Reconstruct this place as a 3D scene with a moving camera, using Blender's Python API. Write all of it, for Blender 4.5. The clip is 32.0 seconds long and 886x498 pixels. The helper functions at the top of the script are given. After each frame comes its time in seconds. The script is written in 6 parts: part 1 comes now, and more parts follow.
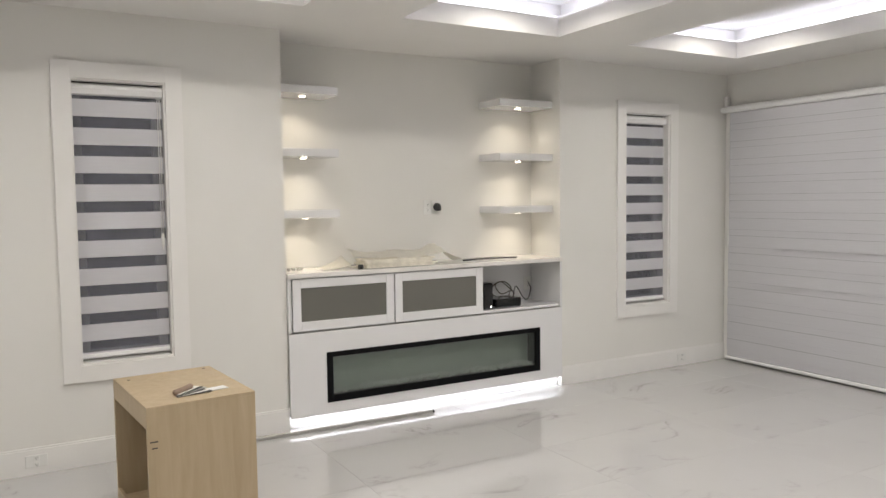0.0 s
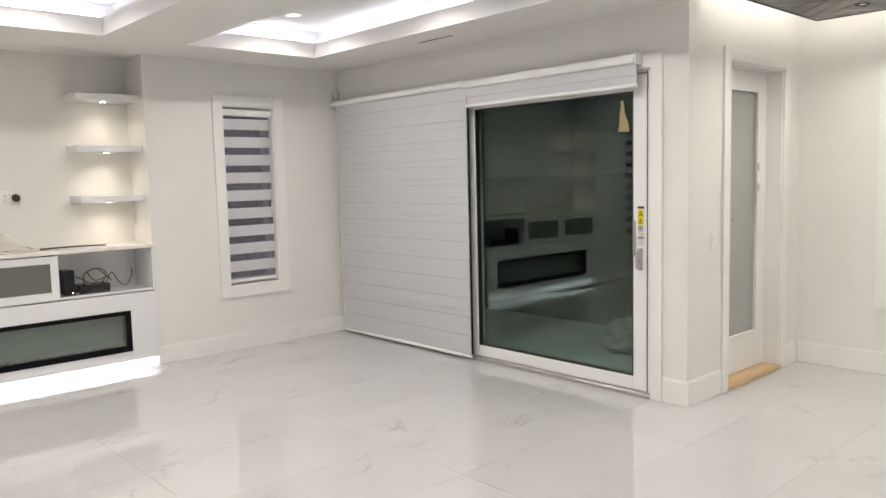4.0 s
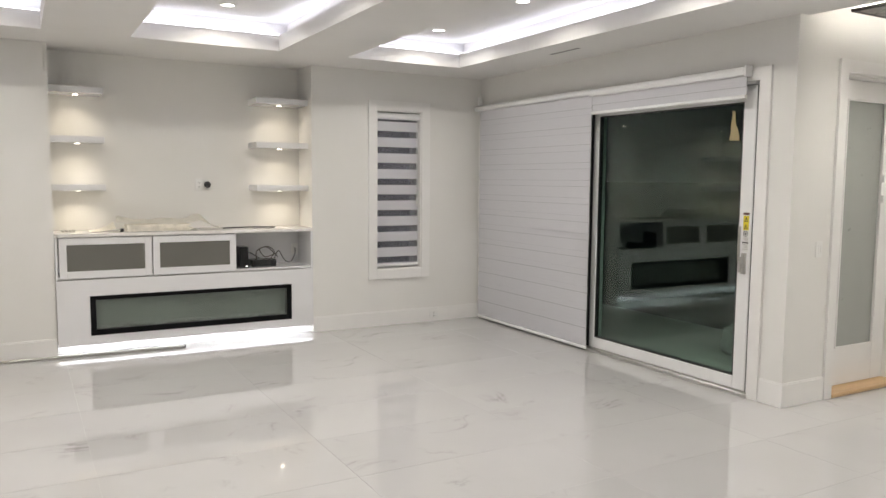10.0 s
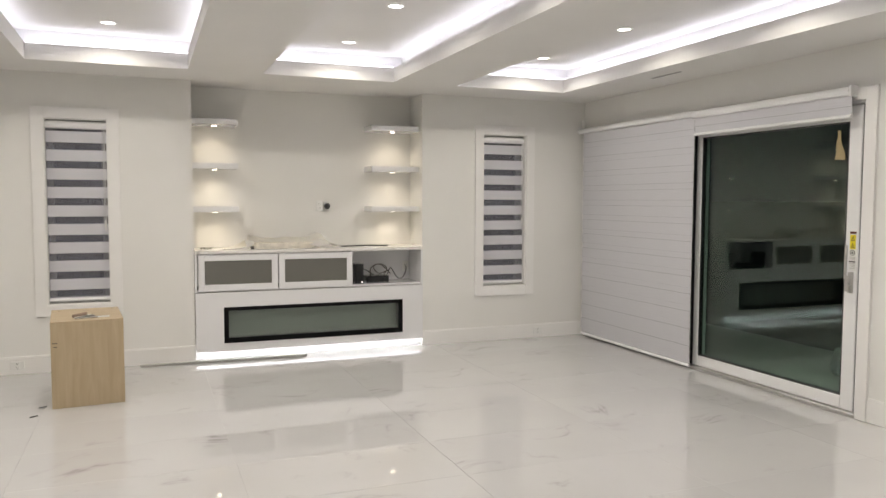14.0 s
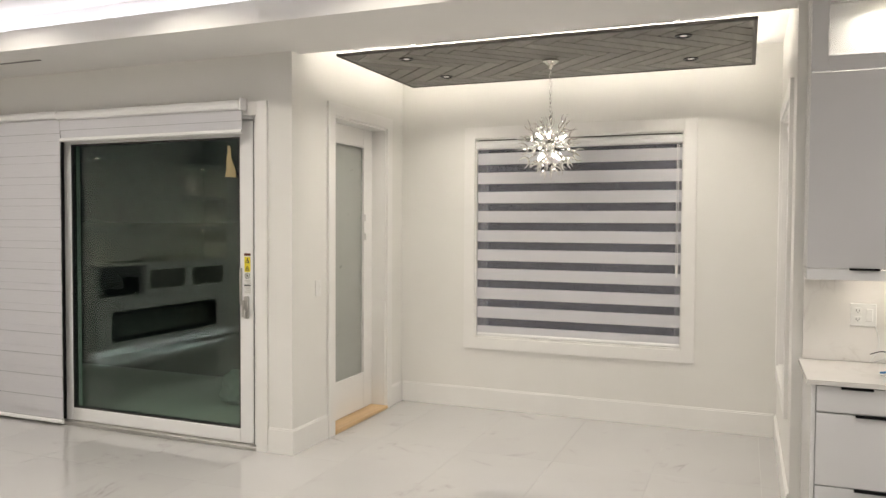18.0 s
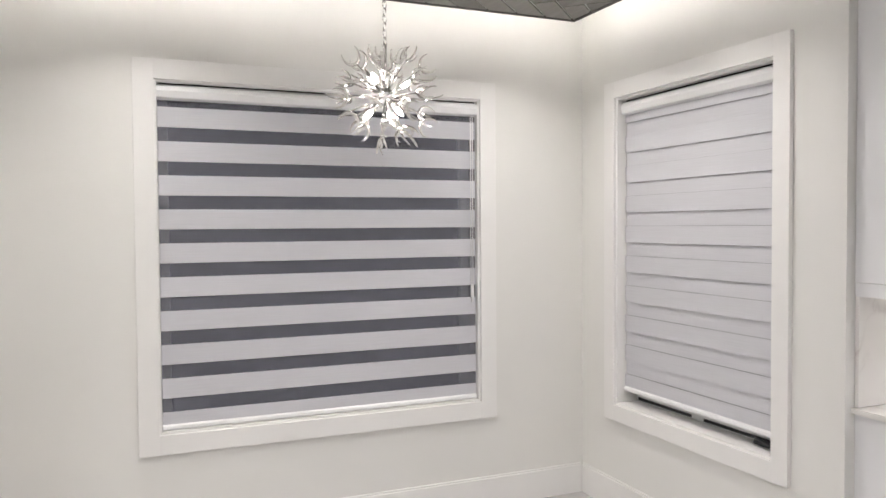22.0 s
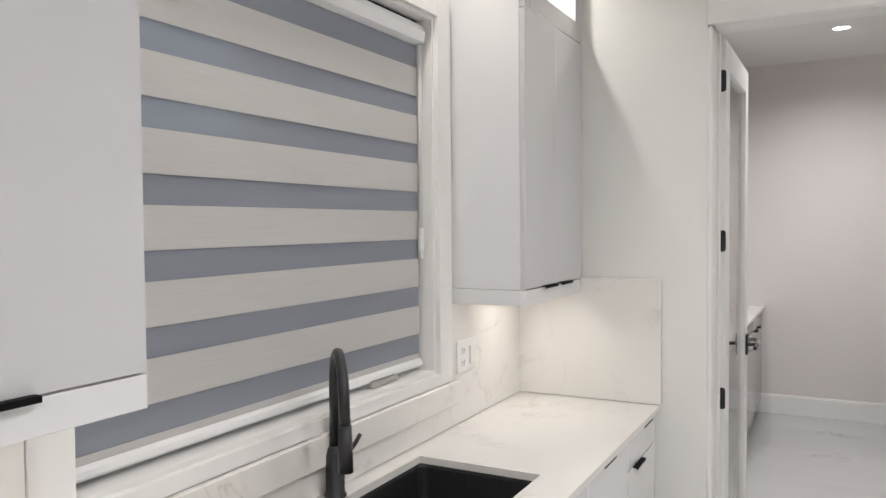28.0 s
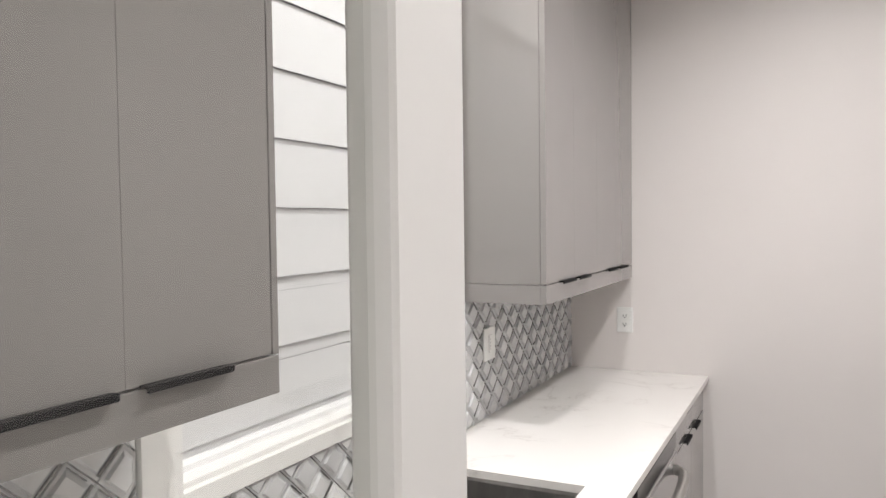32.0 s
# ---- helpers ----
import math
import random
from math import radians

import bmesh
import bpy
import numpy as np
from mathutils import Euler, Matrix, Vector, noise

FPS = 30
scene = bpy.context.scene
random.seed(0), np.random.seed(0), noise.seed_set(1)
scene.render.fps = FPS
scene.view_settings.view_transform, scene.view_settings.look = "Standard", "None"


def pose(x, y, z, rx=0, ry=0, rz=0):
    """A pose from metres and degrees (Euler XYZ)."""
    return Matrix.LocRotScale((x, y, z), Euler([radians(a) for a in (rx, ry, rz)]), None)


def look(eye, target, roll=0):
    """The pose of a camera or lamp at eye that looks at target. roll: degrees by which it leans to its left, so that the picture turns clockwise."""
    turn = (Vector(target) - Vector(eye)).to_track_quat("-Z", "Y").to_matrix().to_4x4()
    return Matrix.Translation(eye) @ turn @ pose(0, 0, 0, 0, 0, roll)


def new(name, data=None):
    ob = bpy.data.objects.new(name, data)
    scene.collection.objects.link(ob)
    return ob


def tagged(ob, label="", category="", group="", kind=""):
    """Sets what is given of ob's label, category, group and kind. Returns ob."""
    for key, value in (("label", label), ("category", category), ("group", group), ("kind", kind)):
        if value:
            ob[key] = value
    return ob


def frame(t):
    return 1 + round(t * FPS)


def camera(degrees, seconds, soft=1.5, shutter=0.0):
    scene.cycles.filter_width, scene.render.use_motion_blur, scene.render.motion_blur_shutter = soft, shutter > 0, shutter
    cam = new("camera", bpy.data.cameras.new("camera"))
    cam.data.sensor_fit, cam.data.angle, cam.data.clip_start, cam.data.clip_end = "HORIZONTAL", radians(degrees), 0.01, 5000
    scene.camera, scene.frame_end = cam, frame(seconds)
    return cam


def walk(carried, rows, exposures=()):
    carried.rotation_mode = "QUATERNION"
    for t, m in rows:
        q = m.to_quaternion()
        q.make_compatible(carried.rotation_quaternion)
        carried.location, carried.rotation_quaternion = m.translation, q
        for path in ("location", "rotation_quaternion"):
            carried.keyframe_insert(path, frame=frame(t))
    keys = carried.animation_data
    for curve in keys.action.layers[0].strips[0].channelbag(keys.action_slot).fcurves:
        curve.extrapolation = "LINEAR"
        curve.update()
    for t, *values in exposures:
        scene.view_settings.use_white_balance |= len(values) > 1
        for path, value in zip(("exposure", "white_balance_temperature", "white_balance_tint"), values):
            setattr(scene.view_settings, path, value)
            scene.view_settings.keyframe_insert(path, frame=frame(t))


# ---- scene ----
cam = camera(60.9, 32.0)

# ---- the walk: seconds, eye, target, roll ----
PATH = [
    (0, (-6.12, -5.069, 1.62), (-5.129, -3.337, 1.487), -0.7),
    (0.5, (-5.906, -5.151, 1.615), (-4.883, -3.439, 1.47), -1.0),
    (1, (-5.509, -5.351, 1.651), (-4.407, -3.689, 1.495), -1.8),
    (1.5, (-5.152, -5.602, 1.644), (-3.878, -4.07, 1.472), -2.1),
    (2, (-4.862, -5.782, 1.62), (-3.36, -4.477, 1.42), -2.0),
    (2.5, (-4.659, -6.045, 1.557), (-3.057, -4.866, 1.345), -2.0),
    (3, (-4.563, -6.353, 1.547), (-3.008, -5.117, 1.317), -2.5),
    (3.5, (-4.605, -6.591, 1.58), (-3.153, -5.234, 1.358), -2.5),
    (4, (-4.707, -6.771, 1.635), (-3.364, -5.301, 1.447), -1.4),
    (4.5, (-4.64, -6.96, 1.599), (-3.412, -5.391, 1.425), -0.4),
    (6.5, (-4.344, -7.198, 1.636), (-3.205, -5.574, 1.381), -1.0),
    (7, (-4.368, -7.199, 1.646), (-3.231, -5.572, 1.402), -0.8),
    (7.5, (-4.404, -7.228, 1.641), (-3.288, -5.584, 1.414), -0.6),
    (8, (-4.522, -7.26, 1.624), (-3.42, -5.603, 1.417), -0.3),
    (8.5, (-4.661, -7.3, 1.609), (-3.576, -5.631, 1.414), -0.0),
    (9, (-4.726, -7.368, 1.613), (-3.669, -5.681, 1.423), 0.2),
    (9.5, (-4.736, -7.461, 1.628), (-3.714, -5.753, 1.44), 0.4),
    (10, (-4.75, -7.538, 1.619), (-3.771, -5.804, 1.437), 0.5),
    (10.5, (-4.803, -7.581, 1.625), (-3.861, -5.826, 1.443), 0.4),
    (11, (-4.903, -7.631, 1.61), (-3.992, -5.859, 1.433), 0.2),
    (11.5, (-4.978, -7.695, 1.604), (-4.102, -5.906, 1.433), 0.2),
    (12, (-5.035, -7.744, 1.608), (-4.187, -5.94, 1.443), 0.2),
    (12.5, (-4.983, -7.795, 1.607), (-4.183, -5.968, 1.455), 0.2),
    (13, (-4.955, -7.823, 1.618), (-4.198, -5.978, 1.475), 0.2),
    (13.5, (-4.936, -7.837, 1.619), (-4.208, -5.979, 1.488), 0.2),
    (15.5, (-4.865, -7.897, 1.625), (-3.904, -6.147, 1.515), -0.6),
    (16, (-4.839, -7.892, 1.607), (-3.643, -6.293, 1.497), -0.7),
    (16.5, (-4.822, -7.764, 1.594), (-3.406, -6.356, 1.487), -0.5),
    (17, (-4.805, -7.541, 1.593), (-3.186, -6.371, 1.497), -0.2),
    (17.5, (-4.622, -7.231, 1.633), (-2.854, -6.299, 1.543), -0.0),
    (18, (-4.425, -7.003, 1.613), (-2.57, -6.259, 1.546), 0.3),
    (18.5, (-4.257, -6.656, 1.64), (-2.337, -6.102, 1.577), 0.4),
    (19, (-3.991, -6.336, 1.638), (-2.023, -5.985, 1.58), 0.4),
    (19.5, (-3.685, -6.05, 1.612), (-1.692, -5.897, 1.56), 0.6),
    (20, (-3.365, -5.769, 1.601), (-1.366, -5.817, 1.55), 0.7),
    (20.5, (-3.03, -5.487, 1.635), (-1.048, -5.742, 1.575), 0.8),
    (21, (-2.697, -5.173, 1.675), (-0.752, -5.63, 1.598), 0.5),
    (21.5, (-2.388, -4.941, 1.653), (-0.488, -5.563, 1.587), 0.0),
    (22, (-2.117, -4.681, 1.636), (-0.273, -5.455, 1.574), -0.4),
    (23, (-1.591, -4.415, 1.639), (0.133, -5.428, 1.578), -1.2),
    (23.5, (-1.432, -4.283, 1.643), (0.218, -5.409, 1.56), -1.0),
    (24, (-1.401, -4.259, 1.652), (0.16, -5.504, 1.558), -1.2),
    (24.5, (-1.537, -4.575, 1.59), (-0.086, -5.951, 1.521), -0.9),
    (25, (-1.622, -4.953, 1.607), (-0.324, -6.472, 1.522), -0.8),
    (25.5, (-1.588, -5.339, 1.62), (-0.448, -6.98, 1.527), -0.2),
    (26, (-1.596, -5.741, 1.627), (-0.565, -7.453, 1.541), -0.1),
    (26.5, (-1.581, -6.102, 1.64), (-0.595, -7.84, 1.564), -0.0),
    (28.5, (-1.228, -7.535, 1.628), (-0.322, -9.317, 1.564), -0.6),
    (29, (-1.241, -7.962, 1.633), (-0.396, -9.773, 1.569), -0.6),
    (29.5, (-1.208, -8.421, 1.617), (-0.433, -10.264, 1.55), -1.0),
    (30, (-1.232, -8.874, 1.606), (-0.512, -10.739, 1.527), -1.1),
    (30.5, (-1.249, -9.313, 1.612), (-0.557, -11.187, 1.523), -1.2),
    (31, (-1.188, -9.761, 1.621), (-0.491, -11.634, 1.54), -1.0),
    (31.5, (-1.139, -10.209, 1.617), (-0.376, -12.056, 1.539), -0.9),
    (32, (-1.107, -10.582, 1.617), (-0.221, -12.374, 1.545), -0.7),
]
walk(cam, [(t, look(eye, target, roll)) for t, eye, target, roll in PATH],
     [(0, 0.0, 6450, 10), (2, 0.25, 6450, 10), (4, 0.25, 6450, 10), (7, 0.15, 6450, 10), (13.5, 0.0, 6600, 10), (16, 0.05, 6800, 10), (18, 0.1, 6800, 10),
      (20, 0.1, 6500, 12), (22, 0.2, 6200, 13), (25, 0.3, 6200, 13), (26, 0.3, 6200, 12), (28.5, 0.65, 6250, 11), (30.5, 0.76, 6250, 11), (32, 0.9, 6350, 11)])

# ---- light ----
world = bpy.data.worlds.new("night")
scene.world = world
world.use_nodes = True
world.node_tree.nodes["Background"].inputs[0].default_value = (0.16, 0.2, 0.32, 1)
world.node_tree.nodes["Background"].inputs[1].default_value = 0.008

LED_COOL = (0.87, 0.87, 1.0)
LED_WARM = (1.0, 0.86, 0.66)
LED_SOFT = (1.0, 0.94, 0.85)
LED_KITCHEN = (1.0, 0.965, 0.93)
COVE = 9.0          # strip lights in the ceiling trays
NOOK_COVE = 23.0     # strip lights above the wood panel
TOE = 13.0            # strip light under the fireplace cabinet
SPOT = 8.8           # recessed downlights in the trays
KITCHEN_FILL = 8.0
PANEL_SPOT = 5.5
PUCK = 0.6           # shelf lights
UNDER = 0.45          # under the wall cabinets
VALANCE = 1.2
PANTRY_SPOT = 9.0


# ---- materials ----
def shader(name):
    m = bpy.data.materials.new(name)
    m.use_nodes = True
    nt = m.node_tree
    return m, nt, nt.nodes["Principled BSDF"]


def node(nt, kind, **kw):
    n = nt.nodes.new(kind)
    for k, v in kw.items():
        n.inputs[k.replace("_", " ")].default_value = v
    return n


def ramp(nt, src, stops):
    r = nt.nodes.new("ShaderNodeValToRGB")
    r.color_ramp.elements[0].position, r.color_ramp.elements[0].color = stops[0][0], (*stops[0][1], 1)
    r.color_ramp.elements[1].position, r.color_ramp.elements[1].color = stops[-1][0], (*stops[-1][1], 1)
    for p, c in stops[1:-1]:
        e = r.color_ramp.elements.new(p)
        e.color = (*c, 1)
    nt.links.new(src, r.inputs[0])
    return r.outputs[0]


def coords(nt, scale=(1, 1, 1), rand=False):
    tc = nt.nodes.new("ShaderNodeTexCoord")
    mp = nt.nodes.new("ShaderNodeMapping")
    mp.inputs["Scale"].default_value = scale
    nt.links.new(tc.outputs["Object"], mp.inputs["Vector"])
    if rand:
        oi = nt.nodes.new("ShaderNodeObjectInfo")
        mul = nt.nodes.new("ShaderNodeVectorMath")
        mul.operation = "SCALE"
        mul.inputs[0].default_value = (17.3, 31.7, 9.1)
        nt.links.new(oi.outputs["Random"], mul.inputs["Scale"])
        nt.links.new(mul.outputs[0], mp.inputs["Location"])
    return mp.outputs[0]


def noisy(nt, vec, scale, detail=4, rough=0.55, distort=0.0):
    n = node(nt, "ShaderNodeTexNoise", Scale=scale, Detail=detail, Roughness=rough, Distortion=distort)
    nt.links.new(vec, n.inputs["Vector"])
    return n.outputs["Fac"]


def bumped(nt, bsdf, height, strength, dist=0.002):
    b = node(nt, "ShaderNodeBump", Strength=strength, Distance=dist)
    nt.links.new(height, b.inputs["Height"])
    nt.links.new(b.outputs[0], bsdf.inputs["Normal"])


def plain(name, c, rough=0.5, metal=0.0, var=0.04, scale=6.0, fine=220.0, bump=0.08, coat=0.0, stretch=(1, 1, 1), rvar=0.06):
    """A solid surface with broad tone variation, fine grain and uneven gloss."""
    m, nt, p = shader(name)
    v = coords(nt, stretch)
    broad = noisy(nt, v, scale)
    lo = tuple(max(0, a * (1 - var)) for a in c)
    hi = tuple(min(1, a * (1 + var)) for a in c)
    nt.links.new(ramp(nt, broad, [(0.3, lo), (0.7, hi)]), p.inputs["Base Color"])
    mr = node(nt, "ShaderNodeMapRange")
    mr.inputs[3].default_value, mr.inputs[4].default_value = max(0.02, rough - rvar), rough + rvar
    nt.links.new(noisy(nt, v, scale * 5), mr.inputs[0])
    nt.links.new(mr.outputs[0], p.inputs["Roughness"])
    p.inputs["Metallic"].default_value = metal
    p.inputs["Coat Weight"].default_value = coat
    p.inputs["Coat Roughness"].default_value = 0.05
    if bump:
        bumped(nt, p, noisy(nt, v, fine, 2), bump, 0.001)
    return m


def stone(name, base, vein, dark, scale, rough, rand, gloss=0.5, sparse=0.5):
    """Polished stone with thin broken veins over a cloudy ground."""
    m, nt, p = shader(name)
    v = coords(nt, (1, 1, 1), rand)
    warp = noisy(nt, v, scale * 0.9, 5, 0.6, 1.2)
    sub = nt.nodes.new("ShaderNodeMath")
    sub.operation, sub.inputs[1].default_value = "SUBTRACT", 0.5
    nt.links.new(warp, sub.inputs[0])
    ab = nt.nodes.new("ShaderNodeMath")
    ab.operation = "ABSOLUTE"
    nt.links.new(sub.outputs[0], ab.inputs[0])
    line = ramp(nt, ab.outputs[0], [(0.0, (1, 1, 1)), (0.012, (0.25, 0.25, 0.25)), (0.05, (0, 0, 0))])
    patch = ramp(nt, noisy(nt, v, scale * 1.7, 3), [(sparse, (0, 0, 0)), (sparse + 0.16, (1, 1, 1))])
    p.inputs["Specular IOR Level"].default_value = gloss
    mul = nt.nodes.new("ShaderNodeMix")
    mul.data_type, mul.blend_type = "RGBA", "MULTIPLY"
    mul.inputs["Factor"].default_value = 1.0
    nt.links.new(line, mul.inputs[6])
    nt.links.new(patch, mul.inputs[7])
    cloud = ramp(nt, noisy(nt, v, scale * 0.6, 6), [(0.3, dark), (0.65, base)])
    mix = nt.nodes.new("ShaderNodeMix")
    mix.data_type = "RGBA"
    nt.links.new(mul.outputs[2], mix.inputs["Factor"])
    nt.links.new(cloud, mix.inputs[6])
    mix.inputs[7].default_value = (*vein, 1)
    nt.links.new(mix.outputs[2], p.inputs["Base Color"])
    mr = node(nt, "ShaderNodeMapRange")
    mr.inputs[3].default_value, mr.inputs[4].default_value = rough * 0.7, rough * 1.4
    nt.links.new(noisy(nt, v, 3.0), mr.inputs[0])
    nt.links.new(mr.outputs[0], p.inputs["Roughness"])
    return m


def thin_glass(name, tint, ior=1.5, rough=0.0):
    m = bpy.data.materials.new(name)
    m.use_nodes = True
    nt = m.node_tree
    nt.nodes.remove(nt.nodes["Principled BSDF"])
    out = nt.nodes["Material Output"]
    tr = nt.nodes.new("ShaderNodeBsdfTransparent")
    tr.inputs[0].default_value = (*tint, 1)
    gl = nt.nodes.new("ShaderNodeBsdfGlossy")
    gl.inputs["Roughness"].default_value = rough
    lw = node(nt, "ShaderNodeLayerWeight", Blend=0.5)
    pw = nt.nodes.new("ShaderNodeMath")
    pw.operation, pw.inputs[1].default_value = "POWER", 5.0
    nt.links.new(lw.outputs["Facing"], pw.inputs[0])
    fr = node(nt, "ShaderNodeMapRange")
    fr.inputs[3].default_value, fr.inputs[4].default_value = ((ior - 1) / (ior + 1)) ** 2, 1.0
    nt.links.new(pw.outputs[0], fr.inputs[0])
    mx = nt.nodes.new("ShaderNodeMixShader")
    nt.links.new(fr.outputs[0], mx.inputs[0])
    nt.links.new(tr.outputs[0], mx.inputs[1])
    nt.links.new(gl.outputs[0], mx.inputs[2])
    nt.links.new(mx.outputs[0], out.inputs[0])
    return m


def fabric(name, c, see=0.0, glow=0.0):
    """Woven blind cloth: horizontal slubs; see: how much passes straight through the weave."""
    m, nt, p = shader(name)
    v = coords(nt)
    st = nt.nodes.new("ShaderNodeMapping")
    st.inputs["Scale"].default_value = (5, 5, 260)
    nt.links.new(v, st.inputs["Vector"])
    slub = noisy(nt, st.outputs[0], 1.0, 3, 0.6)
    lo = tuple(a * 0.93 for a in c)
    nt.links.new(ramp(nt, slub, [(0.35, lo), (0.65, c)]), p.inputs["Base Color"])
    p.inputs["Roughness"].default_value = 0.75
    p.inputs["Sheen Weight"].default_value = 0.15
    bumped(nt, p, slub, 0.2, 0.001)
    out = nt.nodes["Material Output"]
    tl = nt.nodes.new("ShaderNodeBsdfTranslucent")
    tl.inputs[0].default_value = (*c, 1)
    mx = nt.nodes.new("ShaderNodeMixShader")
    mx.inputs[0].default_value = 0.1
    nt.links.new(p.outputs[0], mx.inputs[1])
    nt.links.new(tl.outputs[0], mx.inputs[2])
    last = mx
    if see:
        tr = nt.nodes.new("ShaderNodeBsdfTransparent")
        my = nt.nodes.new("ShaderNodeMixShader")
        mr = node(nt, "ShaderNodeMapRange")
        mr.inputs[3].default_value, mr.inputs[4].default_value = see - 0.08, see + 0.08
        nt.links.new(slub, mr.inputs[0])
        nt.links.new(mr.outputs[0], my.inputs[0])
        nt.links.new(last.outputs[0], my.inputs[1])
        nt.links.new(tr.outputs[0], my.inputs[2])
        last = my
    nt.links.new(last.outputs[0], out.inputs[0])
    return m


def glowing(name, c, strength):
    m, nt, p = shader(name)
    p.inputs["Base Color"].default_value = (0.8, 0.8, 0.8, 1)
    p.inputs["Emission Color"].default_value = (*c, 1)
    p.inputs["Emission Strength"].default_value = strength
    return m


def wood(name, a, b, rough=0.45, island=False, axis=0):
    m, nt, p = shader(name)
    sc = [14, 14, 14]
    sc[axis] = 1.2
    v = coords(nt, tuple(sc))
    grain = noisy(nt, v, 1.6, 6, 0.6, 0.6)
    col = ramp(nt, grain, [(0.28, a), (0.72, b)])
    if island:
        g = nt.nodes.new("ShaderNodeNewGeometry")
        hsv = nt.nodes.new("ShaderNodeHueSaturation")
        mr = node(nt, "ShaderNodeMapRange")
        mr.inputs[3].default_value, mr.inputs[4].default_value = 0.75, 1.25
        nt.links.new(g.outputs["Random Per Island"], mr.inputs[0])
        nt.links.new(mr.outputs[0], hsv.inputs["Value"])
        nt.links.new(col, hsv.inputs["Color"])
        col = hsv.outputs[0]
    nt.links.new(col, p.inputs["Base Color"])
    p.inputs["Roughness"].default_value = rough
    bumped(nt, p, grain, 0.15, 0.001)
    return m


WALL = plain("wall_paint", (0.79, 0.782, 0.752), 0.55, var=0.02, scale=1.2, fine=160, bump=0.12)
CEIL = plain("ceiling_paint", (0.80, 0.79, 0.775), 0.7, var=0.02, scale=1.5, fine=120, bump=0.1)
PANTRY_WALL = plain("pantry_paint", (0.76, 0.72, 0.7), 0.55, var=0.02, scale=1.2, fine=160, bump=0.12)
TRIM = plain("trim_paint", (0.84, 0.83, 0.81), 0.32, var=0.02, scale=3, fine=90, bump=0.04)
MARBLE = stone("marble_tile", (0.53, 0.525, 0.52), (0.35, 0.335, 0.33), (0.495, 0.49, 0.485), 1.3, 0.03, True, gloss=1.0, sparse=0.55)
GROUT = plain("grout", (0.475, 0.47, 0.46), 0.8, var=0.1, scale=20, bump=0.2)
QUARTZ = stone("quartz", (0.84, 0.82, 0.79), (0.66, 0.63, 0.6), (0.785, 0.765, 0.73), 1.9, 0.16, False, sparse=0.46)
LACQUER = plain("white_lacquer", (0.80, 0.80, 0.81), 0.14, var=0.015, scale=2, bump=0.0, coat=0.5, rvar=0.04)
# a step darker than the white lacquer, for the wall cabinet fronts only
LACQUER_FRONT = plain("darker_front_lacquer", (0.64, 0.635, 0.65), 0.09, var=0.015, scale=2, bump=0.0, coat=1.0, rvar=0.04)
LACQUER_GREY = plain("grey_lacquer", (0.265, 0.25, 0.24), 0.09, var=0.03, scale=2, bump=0.0, coat=0.6, rvar=0.04)
VINYL = plain("white_vinyl", (0.8, 0.8, 0.79), 0.35, var=0.02, scale=4, bump=0.03)
ALU = plain("white_aluminium", (0.82, 0.82, 0.82), 0.3, var=0.015, scale=3, bump=0.0, rvar=0.03)
METAL = plain("brushed_metal", (0.55, 0.54, 0.52), 0.3, metal=1.0, var=0.08, scale=8, stretch=(1, 1, 9), bump=0.05)
CHROME = plain("chrome", (0.88, 0.87, 0.86), 0.06, metal=1.0, var=0.03, scale=10, bump=0.0, rvar=0.03)
CHROME_ARM = plain("aged_chrome", (0.6, 0.58, 0.55), 0.2, metal=1.0, var=0.1, scale=20, bump=0.0, rvar=0.04)
BLACK = plain("black_metal", (0.018, 0.018, 0.02), 0.35, var=0.25, scale=12, bump=0.06)
MATTE = plain("matte_black", (0.005, 0.005, 0.006), 0.6, var=0.2, scale=12, bump=0.03)
MATTE.node_tree.nodes["Principled BSDF"].inputs["Specular IOR Level"].default_value = 0.12
BLACKGLOSS = plain("black_gloss", (0.012, 0.012, 0.013), 0.12, var=0.2, scale=6, bump=0.0)
PLASTIC = plain("white_plastic", (0.82, 0.82, 0.8), 0.35, var=0.02, scale=10, bump=0.02)
DARKPLASTIC = plain("dark_plastic", (0.03, 0.03, 0.032), 0.4, var=0.2, scale=15, bump=0.08)
CLOTH = fabric("blind_cloth", (0.69, 0.688, 0.72))
SHEER = fabric("sheer_cloth", (0.25, 0.255, 0.31), see=0.6)
SHEER_PALE = fabric("sheer_cloth_pale", (0.5, 0.5, 0.52), see=0.3)
CLOTH_WHITE = fabric("blind_cloth_white", (0.78, 0.78, 0.785))
GLASS = thin_glass("night_glass", (0.80, 0.88, 0.84), 1.57)
DOORGLASS = thin_glass("door_glass", (0.93, 0.935, 0.925), 1.45)
FROST = plain("frosted_glass", (0.36, 0.375, 0.35), 0.3, var=0.03, scale=2, fine=400, bump=0.1)
SMOKE = plain("frosted_grey_panel", (0.155, 0.152, 0.135), 0.22, var=0.04, scale=2, bump=0.0)
PLY = wood("birch_plywood", (0.42, 0.325, 0.205), (0.5, 0.4, 0.265), 0.5, axis=2)
OAK = wood("threshold_oak", (0.5, 0.33, 0.17), (0.66, 0.46, 0.26), 0.45, axis=0)
GREYWOOD = wood("grey_herringbone_wood", (0.13, 0.12, 0.108), (0.19, 0.176, 0.16), 0.4, island=True)
DARKWOOD = wood("dark_stained_wood", (0.035, 0.03, 0.026), (0.06, 0.05, 0.045), 0.4, axis=1)
PAPER = plain("paper", (0.86, 0.84, 0.78), 0.8, var=0.06, scale=9, bump=0.08, fine=60)
EARTH = plain("night_ground", (0.03, 0.03, 0.027), 0.9, var=0.3, scale=0.6, bump=0.3)
